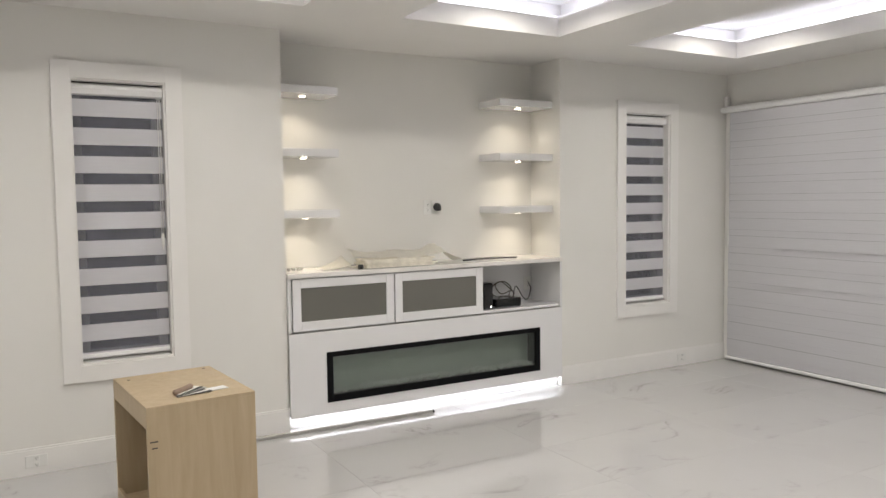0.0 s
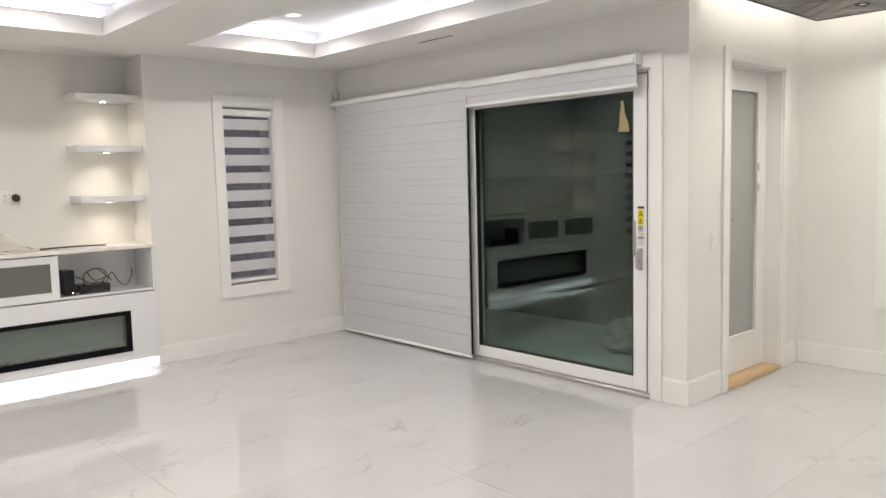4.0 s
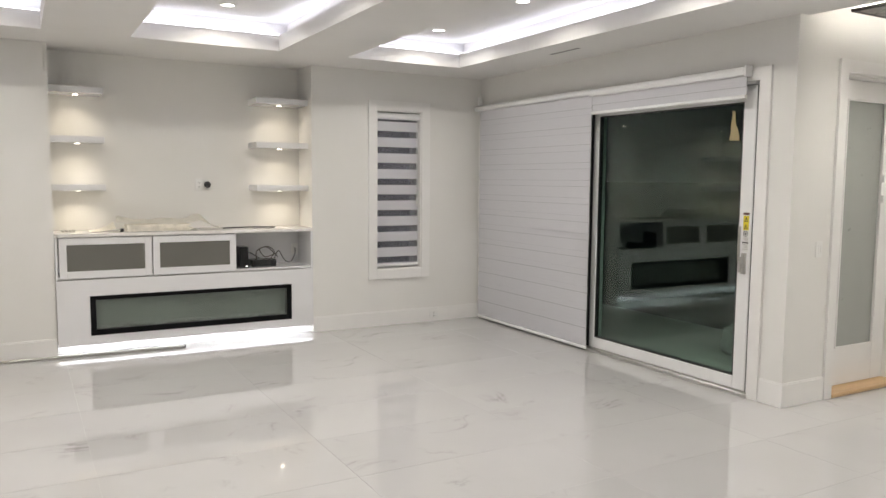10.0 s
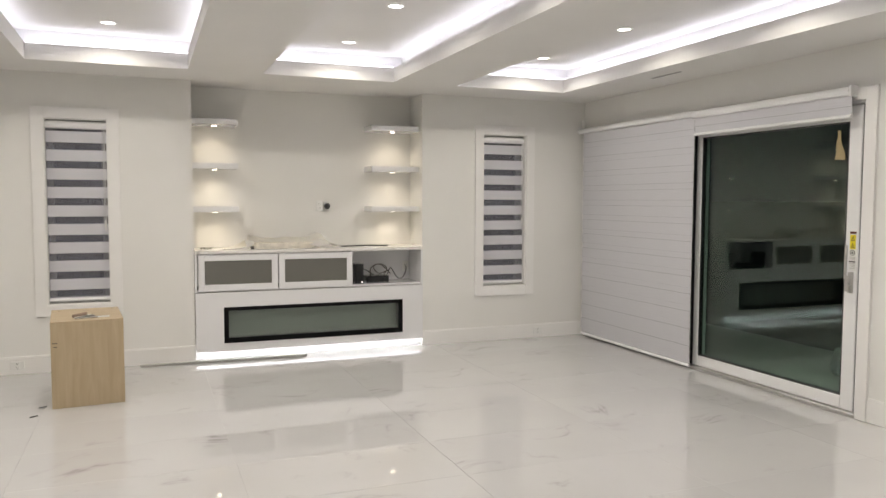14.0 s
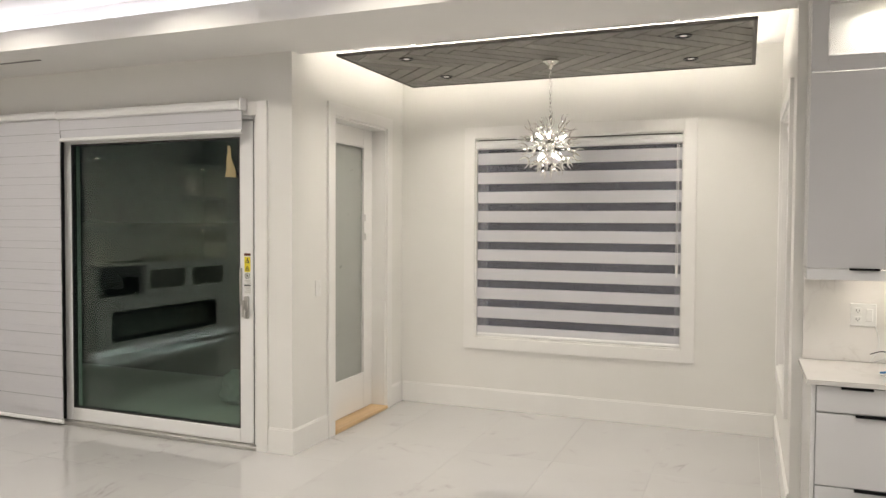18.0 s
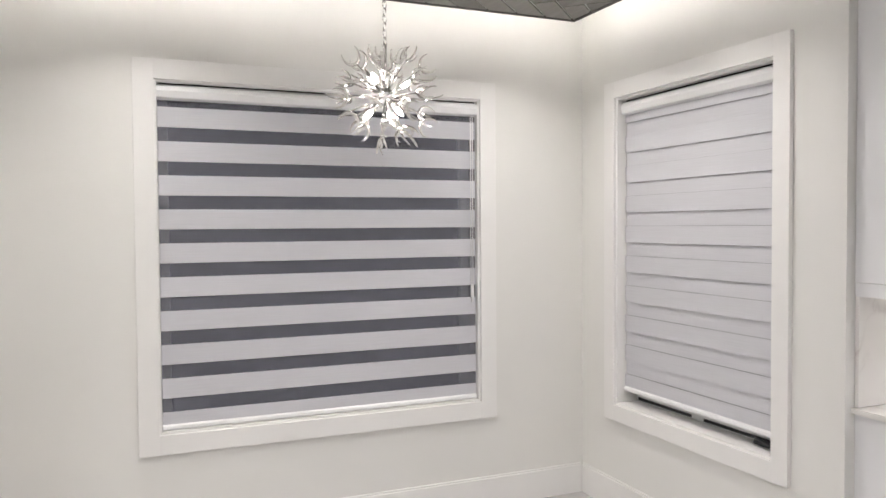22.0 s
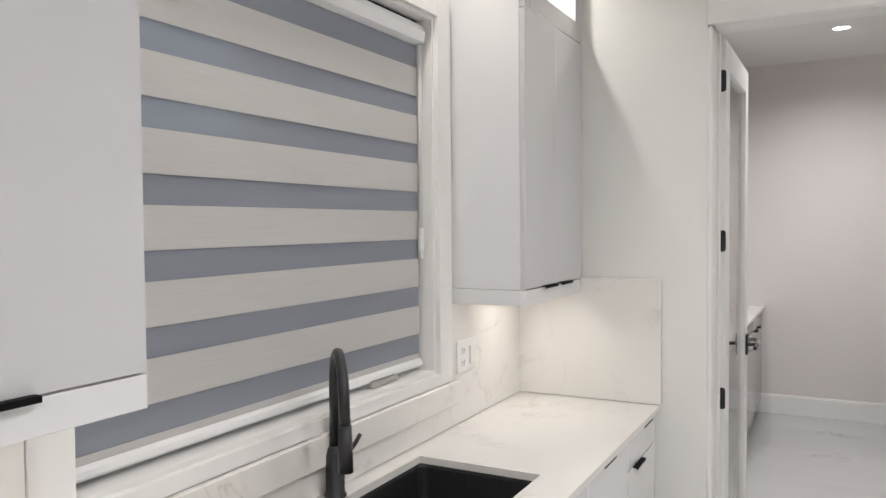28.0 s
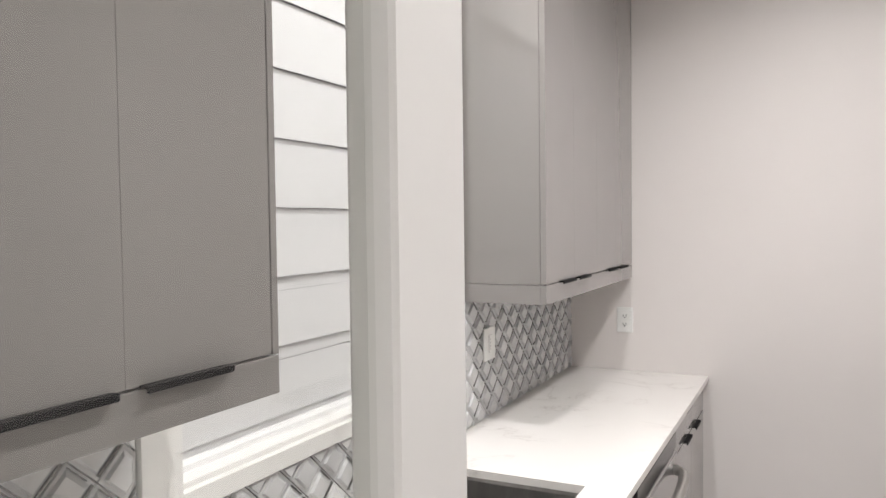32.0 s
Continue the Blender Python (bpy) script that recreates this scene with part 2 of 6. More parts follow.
LIT_COOL = glowing("led_strip_cool", LED_COOL, COVE)
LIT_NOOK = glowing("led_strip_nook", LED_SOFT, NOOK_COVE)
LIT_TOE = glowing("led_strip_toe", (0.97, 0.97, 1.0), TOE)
LIT_LENS = glowing("lamp_lens", (1.0, 0.97, 0.92), 9.0)
LIT_DIM = glowing("lamp_lens_dim", (1.0, 0.95, 0.88), 0.25)
LIT_CRYSTAL = glowing("chandelier_bulb", (1.0, 0.95, 0.87), 110.0)
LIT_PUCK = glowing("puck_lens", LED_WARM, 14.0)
LIT_BULB = glowing("bulb", (1.0, 0.93, 0.82), 22.0)


# ---- builders ----
def linked(name, bm, mat, parent=None, label="", smooth=False):
    me = bpy.data.meshes.new(name)
    bmesh.ops.recalc_face_normals(bm, faces=bm.faces)
    bm.to_mesh(me)
    bm.free()
    me.materials.append(mat)
    if smooth:
        for p in me.polygons:
            p.use_smooth = True
    ob = new(name, me)
    if parent:
        ob.parent = parent
    if label:
        ob["label"] = label
    return ob


def base_of(ob):
    """The world place of a thing's or part's own origin."""
    v = Vector((0, 0, 0))
    while ob:
        v += ob.location
        ob = ob.parent
    return v


def thing(name, place, label, category, group="", kind=""):
    e = new(name)
    e.location = place
    e.empty_display_size = 0.1
    return tagged(e, label, category, group, kind)


def add_box(bm, lo, hi, bev=0.0, seg=1):
    lo, hi = [min(a, b) for a, b in zip(lo, hi)], [max(a, b) for a, b in zip(lo, hi)]
    c = [(a + b) / 2 for a, b in zip(lo, hi)]
    s = [max(b - a, 1e-5) for a, b in zip(lo, hi)]
    r = bmesh.ops.create_cube(bm, size=1, matrix=Matrix.Translation(c) @ Matrix.Diagonal((*s, 1)))
    if bev:
        es = list({e for v in r["verts"] for e in v.link_edges})
        bmesh.ops.bevel(bm, geom=es, offset=min(bev, min(s) * 0.45), segments=seg, affect="EDGES", profile=0.5)


def part(name, bm, mat, parent, label="", smooth=False):
    """Links world-space geometry as one mesh under a thing or a part."""
    o = base_of(parent)
    bmesh.ops.translate(bm, verts=bm.verts, vec=-o)
    return linked(name, bm, mat, parent, label, smooth)


def box(name, lo, hi, mat, parent, bev=0.002, label=""):
    bm = bmesh.new()
    add_box(bm, lo, hi, bev)
    return part(name, bm, mat, parent, label)


def boxes(name, rows, mat, parent, bev=0.002, label=""):
    bm = bmesh.new()
    for lo, hi in rows:
        add_box(bm, lo, hi, bev)
    return part(name, bm, mat, parent, label)


def add_disc(bm, c, r, depth, axis="z", seg=24, r2=None):
    rot = {"z": Matrix(), "x": Matrix.Rotation(radians(90), 4, "Y"), "y": Matrix.Rotation(radians(90), 4, "X")}[axis]
    bmesh.ops.create_cone(bm, cap_ends=True, segments=seg, radius1=r, radius2=r if r2 is None else r2, depth=depth,
                          matrix=Matrix.Translation(c) @ rot)


def disc(name, c, r, depth, mat, parent, axis="z", seg=24, r2=None, label=""):
    bm = bmesh.new()
    add_disc(bm, c, r, depth, axis, seg, r2)
    return part(name, bm, mat, parent, label)


def add_tube(bm, pts, radius, seg=8, taper=None):
    """A round tube along points, with parallel-carried rings."""
    pts = [Vector(p) for p in pts]
    ring, prev = [], None
    for i, p in enumerate(pts):
        d = (pts[min(i + 1, len(pts) - 1)] - pts[max(i - 1, 0)]).normalized()
        if prev is None:
            n = d.cross(Vector((0, 0, 1)) if abs(d.z) < 0.9 else Vector((1, 0, 0))).normalized()
        else:
            n = (prev - d * prev.dot(d)).normalized()
        prev = n
        b = d.cross(n)
        r = radius * (taper[i] if taper else 1)
        ring.append([bm.verts.new(p + (n * math.cos(a) + b * math.sin(a)) * r)
                     for a in (2 * math.pi * k / seg for k in range(seg))])
    for a, b in zip(ring, ring[1:]):
        for k in range(seg):
            bm.faces.new((a[k], a[(k + 1) % seg], b[(k + 1) % seg], b[k]))
    bm.faces.new(ring[0][::-1])
    bm.faces.new(ring[-1])


def tube(name, pts, radius, mat, parent, seg=8, taper=None, label=""):
    bm = bmesh.new()
    add_tube(bm, pts, radius, seg, taper)
    return part(name, bm, mat, parent, label, smooth=True)


def smooth_path(pts, n=6):
    """A rounded line through the points."""
    pts = [Vector(p) for p in pts]
    out = []
    for i in range(len(pts) - 1):
        p0, p1, p2, p3 = pts[max(i - 1, 0)], pts[i], pts[i + 1], pts[min(i + 2, len(pts) - 1)]
        for k in range(n):
            t = k / n
            out.append(0.5 * ((2 * p1) + (p2 - p0) * t + (2 * p0 - 5 * p1 + 4 * p2 - p3) * t * t + (3 * p1 - p0 - 3 * p2 + p3) * t ** 3))
    out.append(pts[-1])
    return out


def area(name, place, power, color, size, shape="DISK", size_y=0.0, spread=120, aim=(0, 0, -1)):
    d = bpy.data.lights.new(name, "AREA")
    d.energy, d.color, d.shape, d.size, d.spread = power, color, shape, size, radians(spread)
    if size_y:
        d.size_y = size_y
    ob = new(name, d)
    ob.location = place
    ob.rotation_mode = "QUATERNION"
    ob.rotation_quaternion = Vector(aim).to_track_quat("-Z", "Y")
    return ob


class Face:
    """A wall face: u along it, d into it, z up."""

    def __init__(self, axis, plane, into):
        self.axis, self.plane, self.into = axis, plane, into

    def p(self, u, d, z):
        w = self.plane + d * self.into
        return (u, w, z) if self.axis == "y" else (w, u, z)

    def box(self, u0, u1, d0, d1, z0, z1):
        return self.p(u0, d0, z0), self.p(u1, d1, z1)


NORTH = Face("y", 0.0, 1)
EAST = Face("x", 0.0, 1)
NICHE = Face("y", 0.41, 1)
DOORWALL = Face("y", -4.108, 1)
NOOK = Face("x", 1.79, 1)
SIDE = Face("y", -7.242, -1)
KITCHEN = Face("x", -0.04, 1)
END = Face("y", -10.15, -1)
PANTRY = Face("x", -0.042, 1)
PANTRY_END = Face("y", -14.1, -1)

TOP = 2.785


def wall(name, face, u0, u1, thick, z1, mat, openings=(), z0=-0.1):
    """One wall with openings (u0, u1, z0, z1) cut right through it."""
    bm = bmesh.new()
    at = u0
    for a, b, c, d in sorted(openings):
        add_box(bm, *face.box(at, a, 0, thick, z0, z1))
        if c > z0:
            add_box(bm, *face.box(a, b, 0, thick, z0, c))
        if d < z1:
            add_box(bm, *face.box(a, b, 0, thick, d, z1))
        at = b
    add_box(bm, *face.box(at, u1, 0, thick, z0, z1))
    return tagged(linked(name, bm, mat), kind="structure")


# ---- structure ----
wall("wall_north_1", NORTH, -8.6, -4.48, 0.2, 3.1, WALL, [(-5.785, -5.24, 0.625, 2.37)])
wall("wall_north_2", NORTH, -2.07, 0.2, 0.2, 3.1, WALL, [(-1.335, -0.785, 0.625, 2.37)])
wall("wall_niche_back", NICHE, -4.6, -1.95, 0.2, 3.1, WALL)
bm = bmesh.new()
add_box(bm, (-4.6, 0.2, -0.1), (-4.48, 0.41, 3.1))
add_box(bm, (-2.07, 0.2, -0.1), (-1.95, 0.41, 3.1))
tagged(linked("wall_niche_sides", bm, WALL), kind="structure")
wall("wall_east", EAST, -3.94, -0.0, 0.2, 3.1, WALL, [(-3.825, -0.1, 0.0, 2.365)])
wall("wall_nook_door", DOORWALL, 0.0, 1.815, 0.168, 3.1, WALL, [(0.556, 1.45, 0.0, 2.425)])
wall("wall_nook", NOOK, -7.435, -3.94, 0.205, 3.1, WALL, [(-6.547, -4.813, 0.622, 2.351)])
wall("wall_nook_side", SIDE, -0.04, 1.815, 0.2, 3.1, WALL, [(0.306, 1.44, 0.611, 2.346)])
wall("wall_kitchen", KITCHEN, -10.15, -7.442, 0.2, 3.1, WALL, [(-9.402, -8.018, 1.12, 2.33)])
wall("wall_kitchen_end", END, -8.6, 0.2, 0.14, 3.1, WALL, [(-1.59, -0.815, -0.1, 2.385)])
wall("wall_pantry", PANTRY, -14.3, -10.29, 0.2, 3.1, PANTRY_WALL, [(-12.745, -11.6, 1.12, 2.34)])
wall("wall_pantry_end", PANTRY_END, -2.7, 0.0, 0.2, 3.1, PANTRY_WALL)
wall("wall_pantry_west", Face("x", -2.545, -1), -14.1, -10.29, 0.2, 3.1, PANTRY_WALL)
wall("wall_west", Face("x", -8.6, -1), -10.29, 0.2, 0.2, 3.1, WALL)

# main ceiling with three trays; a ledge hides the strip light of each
# the first pair is a fourth, unseen tray added to light the west side
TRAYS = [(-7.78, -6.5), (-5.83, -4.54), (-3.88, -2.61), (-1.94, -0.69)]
TY0, TY1 = -6.3, -0.66
SLAB, TRAYTOP, LEDGE = 2.925, 3.05, 0.12
bm = bmesh.new()
at = -8.6
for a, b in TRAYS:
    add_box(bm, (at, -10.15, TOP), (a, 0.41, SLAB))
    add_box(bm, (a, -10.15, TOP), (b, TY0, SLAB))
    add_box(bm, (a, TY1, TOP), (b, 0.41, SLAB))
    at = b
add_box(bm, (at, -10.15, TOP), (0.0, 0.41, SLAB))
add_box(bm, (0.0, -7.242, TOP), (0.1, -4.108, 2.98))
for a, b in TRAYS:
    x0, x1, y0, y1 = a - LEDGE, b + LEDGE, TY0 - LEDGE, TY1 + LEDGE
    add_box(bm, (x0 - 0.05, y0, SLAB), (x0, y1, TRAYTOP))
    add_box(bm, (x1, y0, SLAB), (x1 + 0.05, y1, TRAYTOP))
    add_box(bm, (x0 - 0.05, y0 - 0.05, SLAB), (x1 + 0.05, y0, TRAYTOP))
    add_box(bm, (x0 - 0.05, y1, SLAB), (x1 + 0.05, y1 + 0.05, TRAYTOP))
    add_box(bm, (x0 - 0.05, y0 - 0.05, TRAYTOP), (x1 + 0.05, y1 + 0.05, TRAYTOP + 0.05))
tagged(linked("ceiling", bm, CEIL), kind="structure")
bm = bmesh.new()
add_box(bm, (0.1, -7.242, 2.98), (1.9, -4.0, 3.05))
add_box(bm, (0.0, -7.242, 2.98), (0.1, -4.0, 3.05))
tagged(linked("ceiling_nook", bm, CEIL), kind="structure")
bm = bmesh.new()
add_box(bm, (-2.6, -14.2, 2.95), (0.1, -10.2, 3.05))
tagged(linked("ceiling_pantry", bm, CEIL), kind="structure")
bm = bmesh.new()
add_box(bm, (-8.9, -14.4, 3.105), (2.1, 0.7, 3.2))
tagged(linked("roof", bm, CEIL), kind="structure")

# the strips of the unseen first tray are added fill for the west wall
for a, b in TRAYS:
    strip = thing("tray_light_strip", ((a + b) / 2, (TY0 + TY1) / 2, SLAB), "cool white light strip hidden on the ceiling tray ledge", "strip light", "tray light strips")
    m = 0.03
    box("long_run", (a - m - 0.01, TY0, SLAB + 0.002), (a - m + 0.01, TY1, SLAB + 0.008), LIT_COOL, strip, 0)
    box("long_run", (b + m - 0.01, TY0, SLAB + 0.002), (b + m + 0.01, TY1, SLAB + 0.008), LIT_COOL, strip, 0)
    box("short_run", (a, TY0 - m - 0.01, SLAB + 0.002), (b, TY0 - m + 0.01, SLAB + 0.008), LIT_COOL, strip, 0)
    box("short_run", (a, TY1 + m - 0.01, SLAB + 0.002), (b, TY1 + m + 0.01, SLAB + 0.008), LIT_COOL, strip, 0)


def downlight(c, trim_mat, label, group, power, color, r=0.055, spread=150, lens=None, eye=0.95):
    t = thing("downlight", c, label, "downlight", group)
    bm = bmesh.new()
    n = 28
    prof = [(r * 1.25, 0.0), (r * 1.22, -0.006), (r, -0.007), (r * 0.92, 0.004)]
    rows = [[bm.verts.new((c[0] + q * math.cos(2 * math.pi * k / n), c[1] + q * math.sin(2 * math.pi * k / n), c[2] + h)) for k in range(n)] for q, h in prof]
    for p, q in zip(rows, rows[1:]):
        for k in range(n):
            bm.faces.new((p[k], p[(k + 1) % n], q[(k + 1) % n], q[k]))
    part("bezel", bm, trim_mat, t, smooth=True)
    disc("lens", (c[0], c[1], c[2] - 0.001), r * eye, 0.003, lens or LIT_LENS, t)
    area("downlight_lamp", (c[0], c[1], c[2] - 0.012), power, color, r * 1.6, spread=spread)
    return t


# the x -7.12 row sits in the unseen added tray and brightens the west
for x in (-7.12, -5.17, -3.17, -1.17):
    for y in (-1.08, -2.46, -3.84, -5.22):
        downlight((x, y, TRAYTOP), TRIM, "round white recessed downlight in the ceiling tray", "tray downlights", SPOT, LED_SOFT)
for x, y in ((-1.25, -11.4), (-1.25, -13.0), (-0.55, -12.2)):
    downlight((x, y, 2.95), TRIM, "round white recessed downlight in the pantry ceiling", "pantry downlights", PANTRY_SPOT, LED_KITCHEN, spread=152)
# unseen downlights, added to brighten the kitchen side of the room
for x, y in ((-1.7, -8.0), (-1.9, -9.0), (-4.4, -8.6), (-6.8, -8.6)):
    downlight((x, y, TOP), TRIM, "unseen round downlight added in the kitchen ceiling for light", "kitchen downlights", KITCHEN_FILL, LED_KITCHEN, spread=168)

# baseboards and door casings
BB = 0.165


def baseboard(name, face, u0, u1, h=BB):
    b = new(name)
    b.location = face.p((u0 + u1) / 2, 0, 0)
    tagged(b, kind="structure")
    box("board", *face.box(u0, u1, -0.016, 0.0, 0.0, h - 0.012), TRIM, b, 0.002)
    box("cap", *face.box(u0, u1, -0.011, 0.0, h - 0.012, h), TRIM, b, 0.003)
    return b


baseboard("baseboard_1", NORTH, -8.6, -4.48)
baseboard("baseboard_2", NORTH, -2.07, -0.0)
baseboard("baseboard_3", EAST, -4.124, -3.919, 0.18)
baseboard("baseboard_4", DOORWALL, 0.0, 0.462, 0.18)
baseboard("baseboard_5", DOORWALL, 1.544, 1.774, 0.18)
baseboard("baseboard_6", NOOK, -7.226, -4.124, 0.18)
baseboard("baseboard_7", SIDE, -0.04, 1.774, 0.18)
baseboard("baseboard_8", END, -8.6, -1.69)
baseboard("baseboard_9", PANTRY_END, -1.86, -0.62)
baseboard("baseboard_10", Face("x", -8.6, -1), -10.15, -0.016)


def casing(parent, face, u0, u1, z0, z1, w, sill=True, proud=0.022, low=None):
    """Flat boards round an opening; the outer size is the opening plus w."""
    low = (w if low is None else low) if sill else 0
    box("side_board", *face.box(u0 - w, u0, -proud, 0.0, z0 - low, z1 + w), TRIM, parent, 0.0008)
    box("side_board", *face.box(u1, u1 + w, -proud, 0.0, z0 - low, z1 + w), TRIM, parent, 0.0008)
    box("head_board", *face.box(u0, u1, -proud, 0.0, z1, z1 + w), TRIM, parent, 0.0008)
    if sill:
        box("bottom_board", *face.box(u0, u1, -proud, 0.0, z0 - low, z0), TRIM, parent, 0.0008)


def window(name, face, u0, u1, z0, z1, depth, w=0.1, sashes=1, rail=0.055, liner=0.012, low=None):
    e = new(name)
    e.location = face.p((u0 + u1) / 2, 0, z0)
    tagged(e, kind="structure")
    casing(e, face, u0, u1, z0, z1, w, low=low)
    g = liner
    boxes("jamb", [face.box(u0, u0 + g, -0.004, depth, z0, z1), face.box(u1 - g, u1, -0.004, depth, z0, z1),
                   face.box(u0 + g, u1 - g, -0.004, depth, z1 - g, z1), face.box(u0 + g, u1 - g, -0.004, depth, z0, z0 + g)], TRIM, e, 0.001)
    a0, a1, b0, b1 = u0 + g, u1 - g, z0 + g, z1 - g
    step = (a1 - a0) / sashes
    for k in range(sashes):
        s0, s1 = a0 + k * step, a0 + (k + 1) * step
        fr = boxes("window_frame", [face.box(s0, s0 + rail, depth - 0.05, depth, b0, b1), face.box(s1 - rail, s1, depth - 0.05, depth, b0, b1),
                                    face.box(s0 + rail, s1 - rail, depth - 0.05, depth, b0, b0 + rail), face.box(s0 + rail, s1 - rail, depth - 0.05, depth, b1 - rail, b1)], VINYL, e, 0.004)
        pane = box("pane", *face.box(s0 + rail, s1 - rail, depth - 0.03, depth - 0.024, b0 + rail, b1 - rail), GLASS, fr, 0)
        pane.visible_shadow = False
    return e


window("window_1", NORTH, -5.785, -5.24, 0.625, 2.37, 0.18)
window("window_2", NORTH, -1.335, -0.785, 0.625, 2.37, 0.18)
window("window_3", NOOK, -6.547, -4.813, 0.622, 2.351, 0.17, 0.096)
window("window_4", SIDE, 0.306, 1.44, 0.611, 2.346, 0.18, 0.09)
window("window_5", KITCHEN, -9.402, -8.018, 1.12, 2.33, 0.18, 0.09, sashes=2, low=0.039)
window("window_6", PANTRY, -12.745, -11.6, 1.12, 2.34, 0.18, 0.095, low=0.04)

# night garden outside
bm = bmesh.new()
bmesh.ops.create_grid(bm, x_segments=2, y_segments=2, size=2500, matrix=Matrix.Translation((0, 0, -0.2)))
tagged(linked("ground", bm, EARTH), kind="structure")

# ---- sliding door in the east wall ----
door = new("door_1")
door.location = (0.0, -2.0, 0.0)
tagged(door, kind="structure")
casing(door, EAST, -3.825, -0.1, 0.0, 2.365, 0.092, sill=False)
boxes("outer_frame", [EAST.box(-3.825, -3.773, 0.032, 0.14, 0.0, 2.365), EAST.box(-0.17, -0.1, 0.0, 0.14, 0.0, 2.365), EAST.box(-3.773, -0.17, 0.0, 0.14, 2.345, 2.365)], ALU, door, 0.003)
box("sill_track", *EAST.box(-3.825, -0.1, -0.022, 0.16, 0.0, 0.028), METAL, door, 0.004)


def glazed_panel(parent, name, face, u0, u1, z0, z1, d0, d1, left, right, low, high, glass, frame_mat, bead_mat=None, double=False):
    fr = boxes(name, [face.box(u0, u0 + right, d0, d1, z0, z1), face.box(u1 - left, u1, d0, d1, z0, z1),
                      face.box(u0 + right, u1 - left, d0, d1, z0, z0 + low), face.box(u0 + right, u1 - left, d0, d1, z1 - high, z1)], frame_mat, parent, 0.004)
    a0, a1, b0, b1, mid = u0 + right, u1 - left, z0 + low, z1 - high, (d0 + d1) / 2
    for at in ((mid - 0.01, mid + 0.01) if double else (mid,)):
        g = box("pane", *face.box(a0, a1, at - 0.003, at + 0.003, b0, b1), glass, fr, 0)
        g.visible_shadow = False
    if bead_mat:
        boxes("glazing_bead", [face.box(a0, a0 + 0.012, d0 + 0.004, d1 - 0.004, b0, b1), face.box(a1 - 0.012, a1, d0 + 0.004, d1 - 0.004, b0, b1),
                               face.box(a0, a1, d0 + 0.004, d1 - 0.004, b0, b0 + 0.012), face.box(a0, a1, d0 + 0.004, d1 - 0.004, b1 - 0.012, b1)], bead_mat, fr, 0.001)
    return fr


glazed_panel(door, "fixed_panel", EAST, -2.025, -0.17, 0.03, 2.34, 0.095, 0.135, 0.09, 0.09, 0.11, 0.11, GLASS, ALU, BLACK)
slide = glazed_panel(door, "sliding_panel", EAST, -3.764, -1.937, 0.03, 2.338, 0.03, 0.078, 0.1, 0.112, 0.1, 0.115, GLASS, ALU, BLACK, double=True)
# black strip put in for the shaded gap between panel and frame
box("gasket", *EAST.box(-3.7728, -3.7642, 0.04, 0.07, 0.03, 2.338), MATTE, slide, 0, "black rubber gasket")
# thin black strip on the panel edge next to the blind
box("weather_strip", *EAST.box(-1.968, -1.938, 0.0245, 0.0305, 0.03, 2.338), BLACK, slide, 0.001, "black rubber weather strip")
bm = bmesh.new()
add_box(bm, (0.005, -3.735, 0.93), (0.03, -3.70, 1.09), 0.006, 2)
add_box(bm, (-0.022, -3.728, 0.985), (0.006, -3.708, 1.005), 0.004)
add_box(bm, (-0.03, -3.73, 0.945), (-0.018, -3.706, 1.065), 0.005, 2)
part("pull_handle", bm, METAL, slide, "brushed metal pull handle")
box("lock_rail", (0.012, -3.675, 1.03), (0.03, -3.658, 1.29), METAL, slide, 0.004, "brushed metal lock rail")
STICK_W = plain("label_paper", (0.78, 0.78, 0.76), 0.5, var=0.02, bump=0.02)
YELLOW = plain("label_yellow", (0.75, 0.62, 0.02), 0.45, var=0.05, bump=0.0)
INK = plain("label_ink", (0.02, 0.02, 0.02), 0.5, var=0.1, bump=0.0)
BROWN = plain("label_brown", (0.1, 0.03, 0.02), 0.5, var=0.1, bump=0.0)
sheet = box("warning_label", (0.0285, -3.746, 1.1), (0.03, -3.69, 1.4), STICK_W, slide, 0, "white warning label with yellow triangles")
box("label_header", (0.0275, -3.745, 1.378), (0.0285, -3.691, 1.395), BROWN, sheet, 0)
box("label_yellow_field", (0.0275, -3.743, 1.262), (0.0285, -3.693, 1.372), YELLOW, sheet, 0)
bm = bmesh.new()
for zc in (1.29, 1.345):
    tri = [(-3.736, zc - 0.018), (-3.70, zc - 0.018), (-3.718, zc + 0.02)]
    inner = [(-3.729, zc - 0.013), (-3.707, zc - 0.013), (-3.718, zc + 0.011)]
    o = [bm.verts.new((0.0268, a, b)) for a, b in tri]
    i = [bm.verts.new((0.0268, a, b)) for a, b in inner]
    for k in range(3):
        bm.faces.new((o[k], o[(k + 1) % 3], i[(k + 1) % 3], i[k]))
    add_box(bm, (0.0266, -3.7205, zc - 0.009), (0.027, -3.7155, zc + 0.003))
part("warning_triangle", bm, INK, sheet)
bm = bmesh.new()
n = 20
o = [bm.verts.new((0.027, -3.718 + 0.022 * math.cos(6.2832 * k / n), 1.236 + 0.022 * math.sin(6.2832 * k / n))) for k in range(n)]
i = [bm.verts.new((0.027, -3.718 + 0.017 * math.cos(6.2832 * k / n), 1.236 + 0.017 * math.sin(6.2832 * k / n))) for k in range(n)]
for k in range(n):
    bm.faces.new((o[k], o[(k + 1) % n], i[(k + 1) % n], i[k]))
add_box(bm, (0.0266, -3.726, 1.228), (0.027, -3.71, 1.244))
part("warning_ring", bm, INK, sheet)
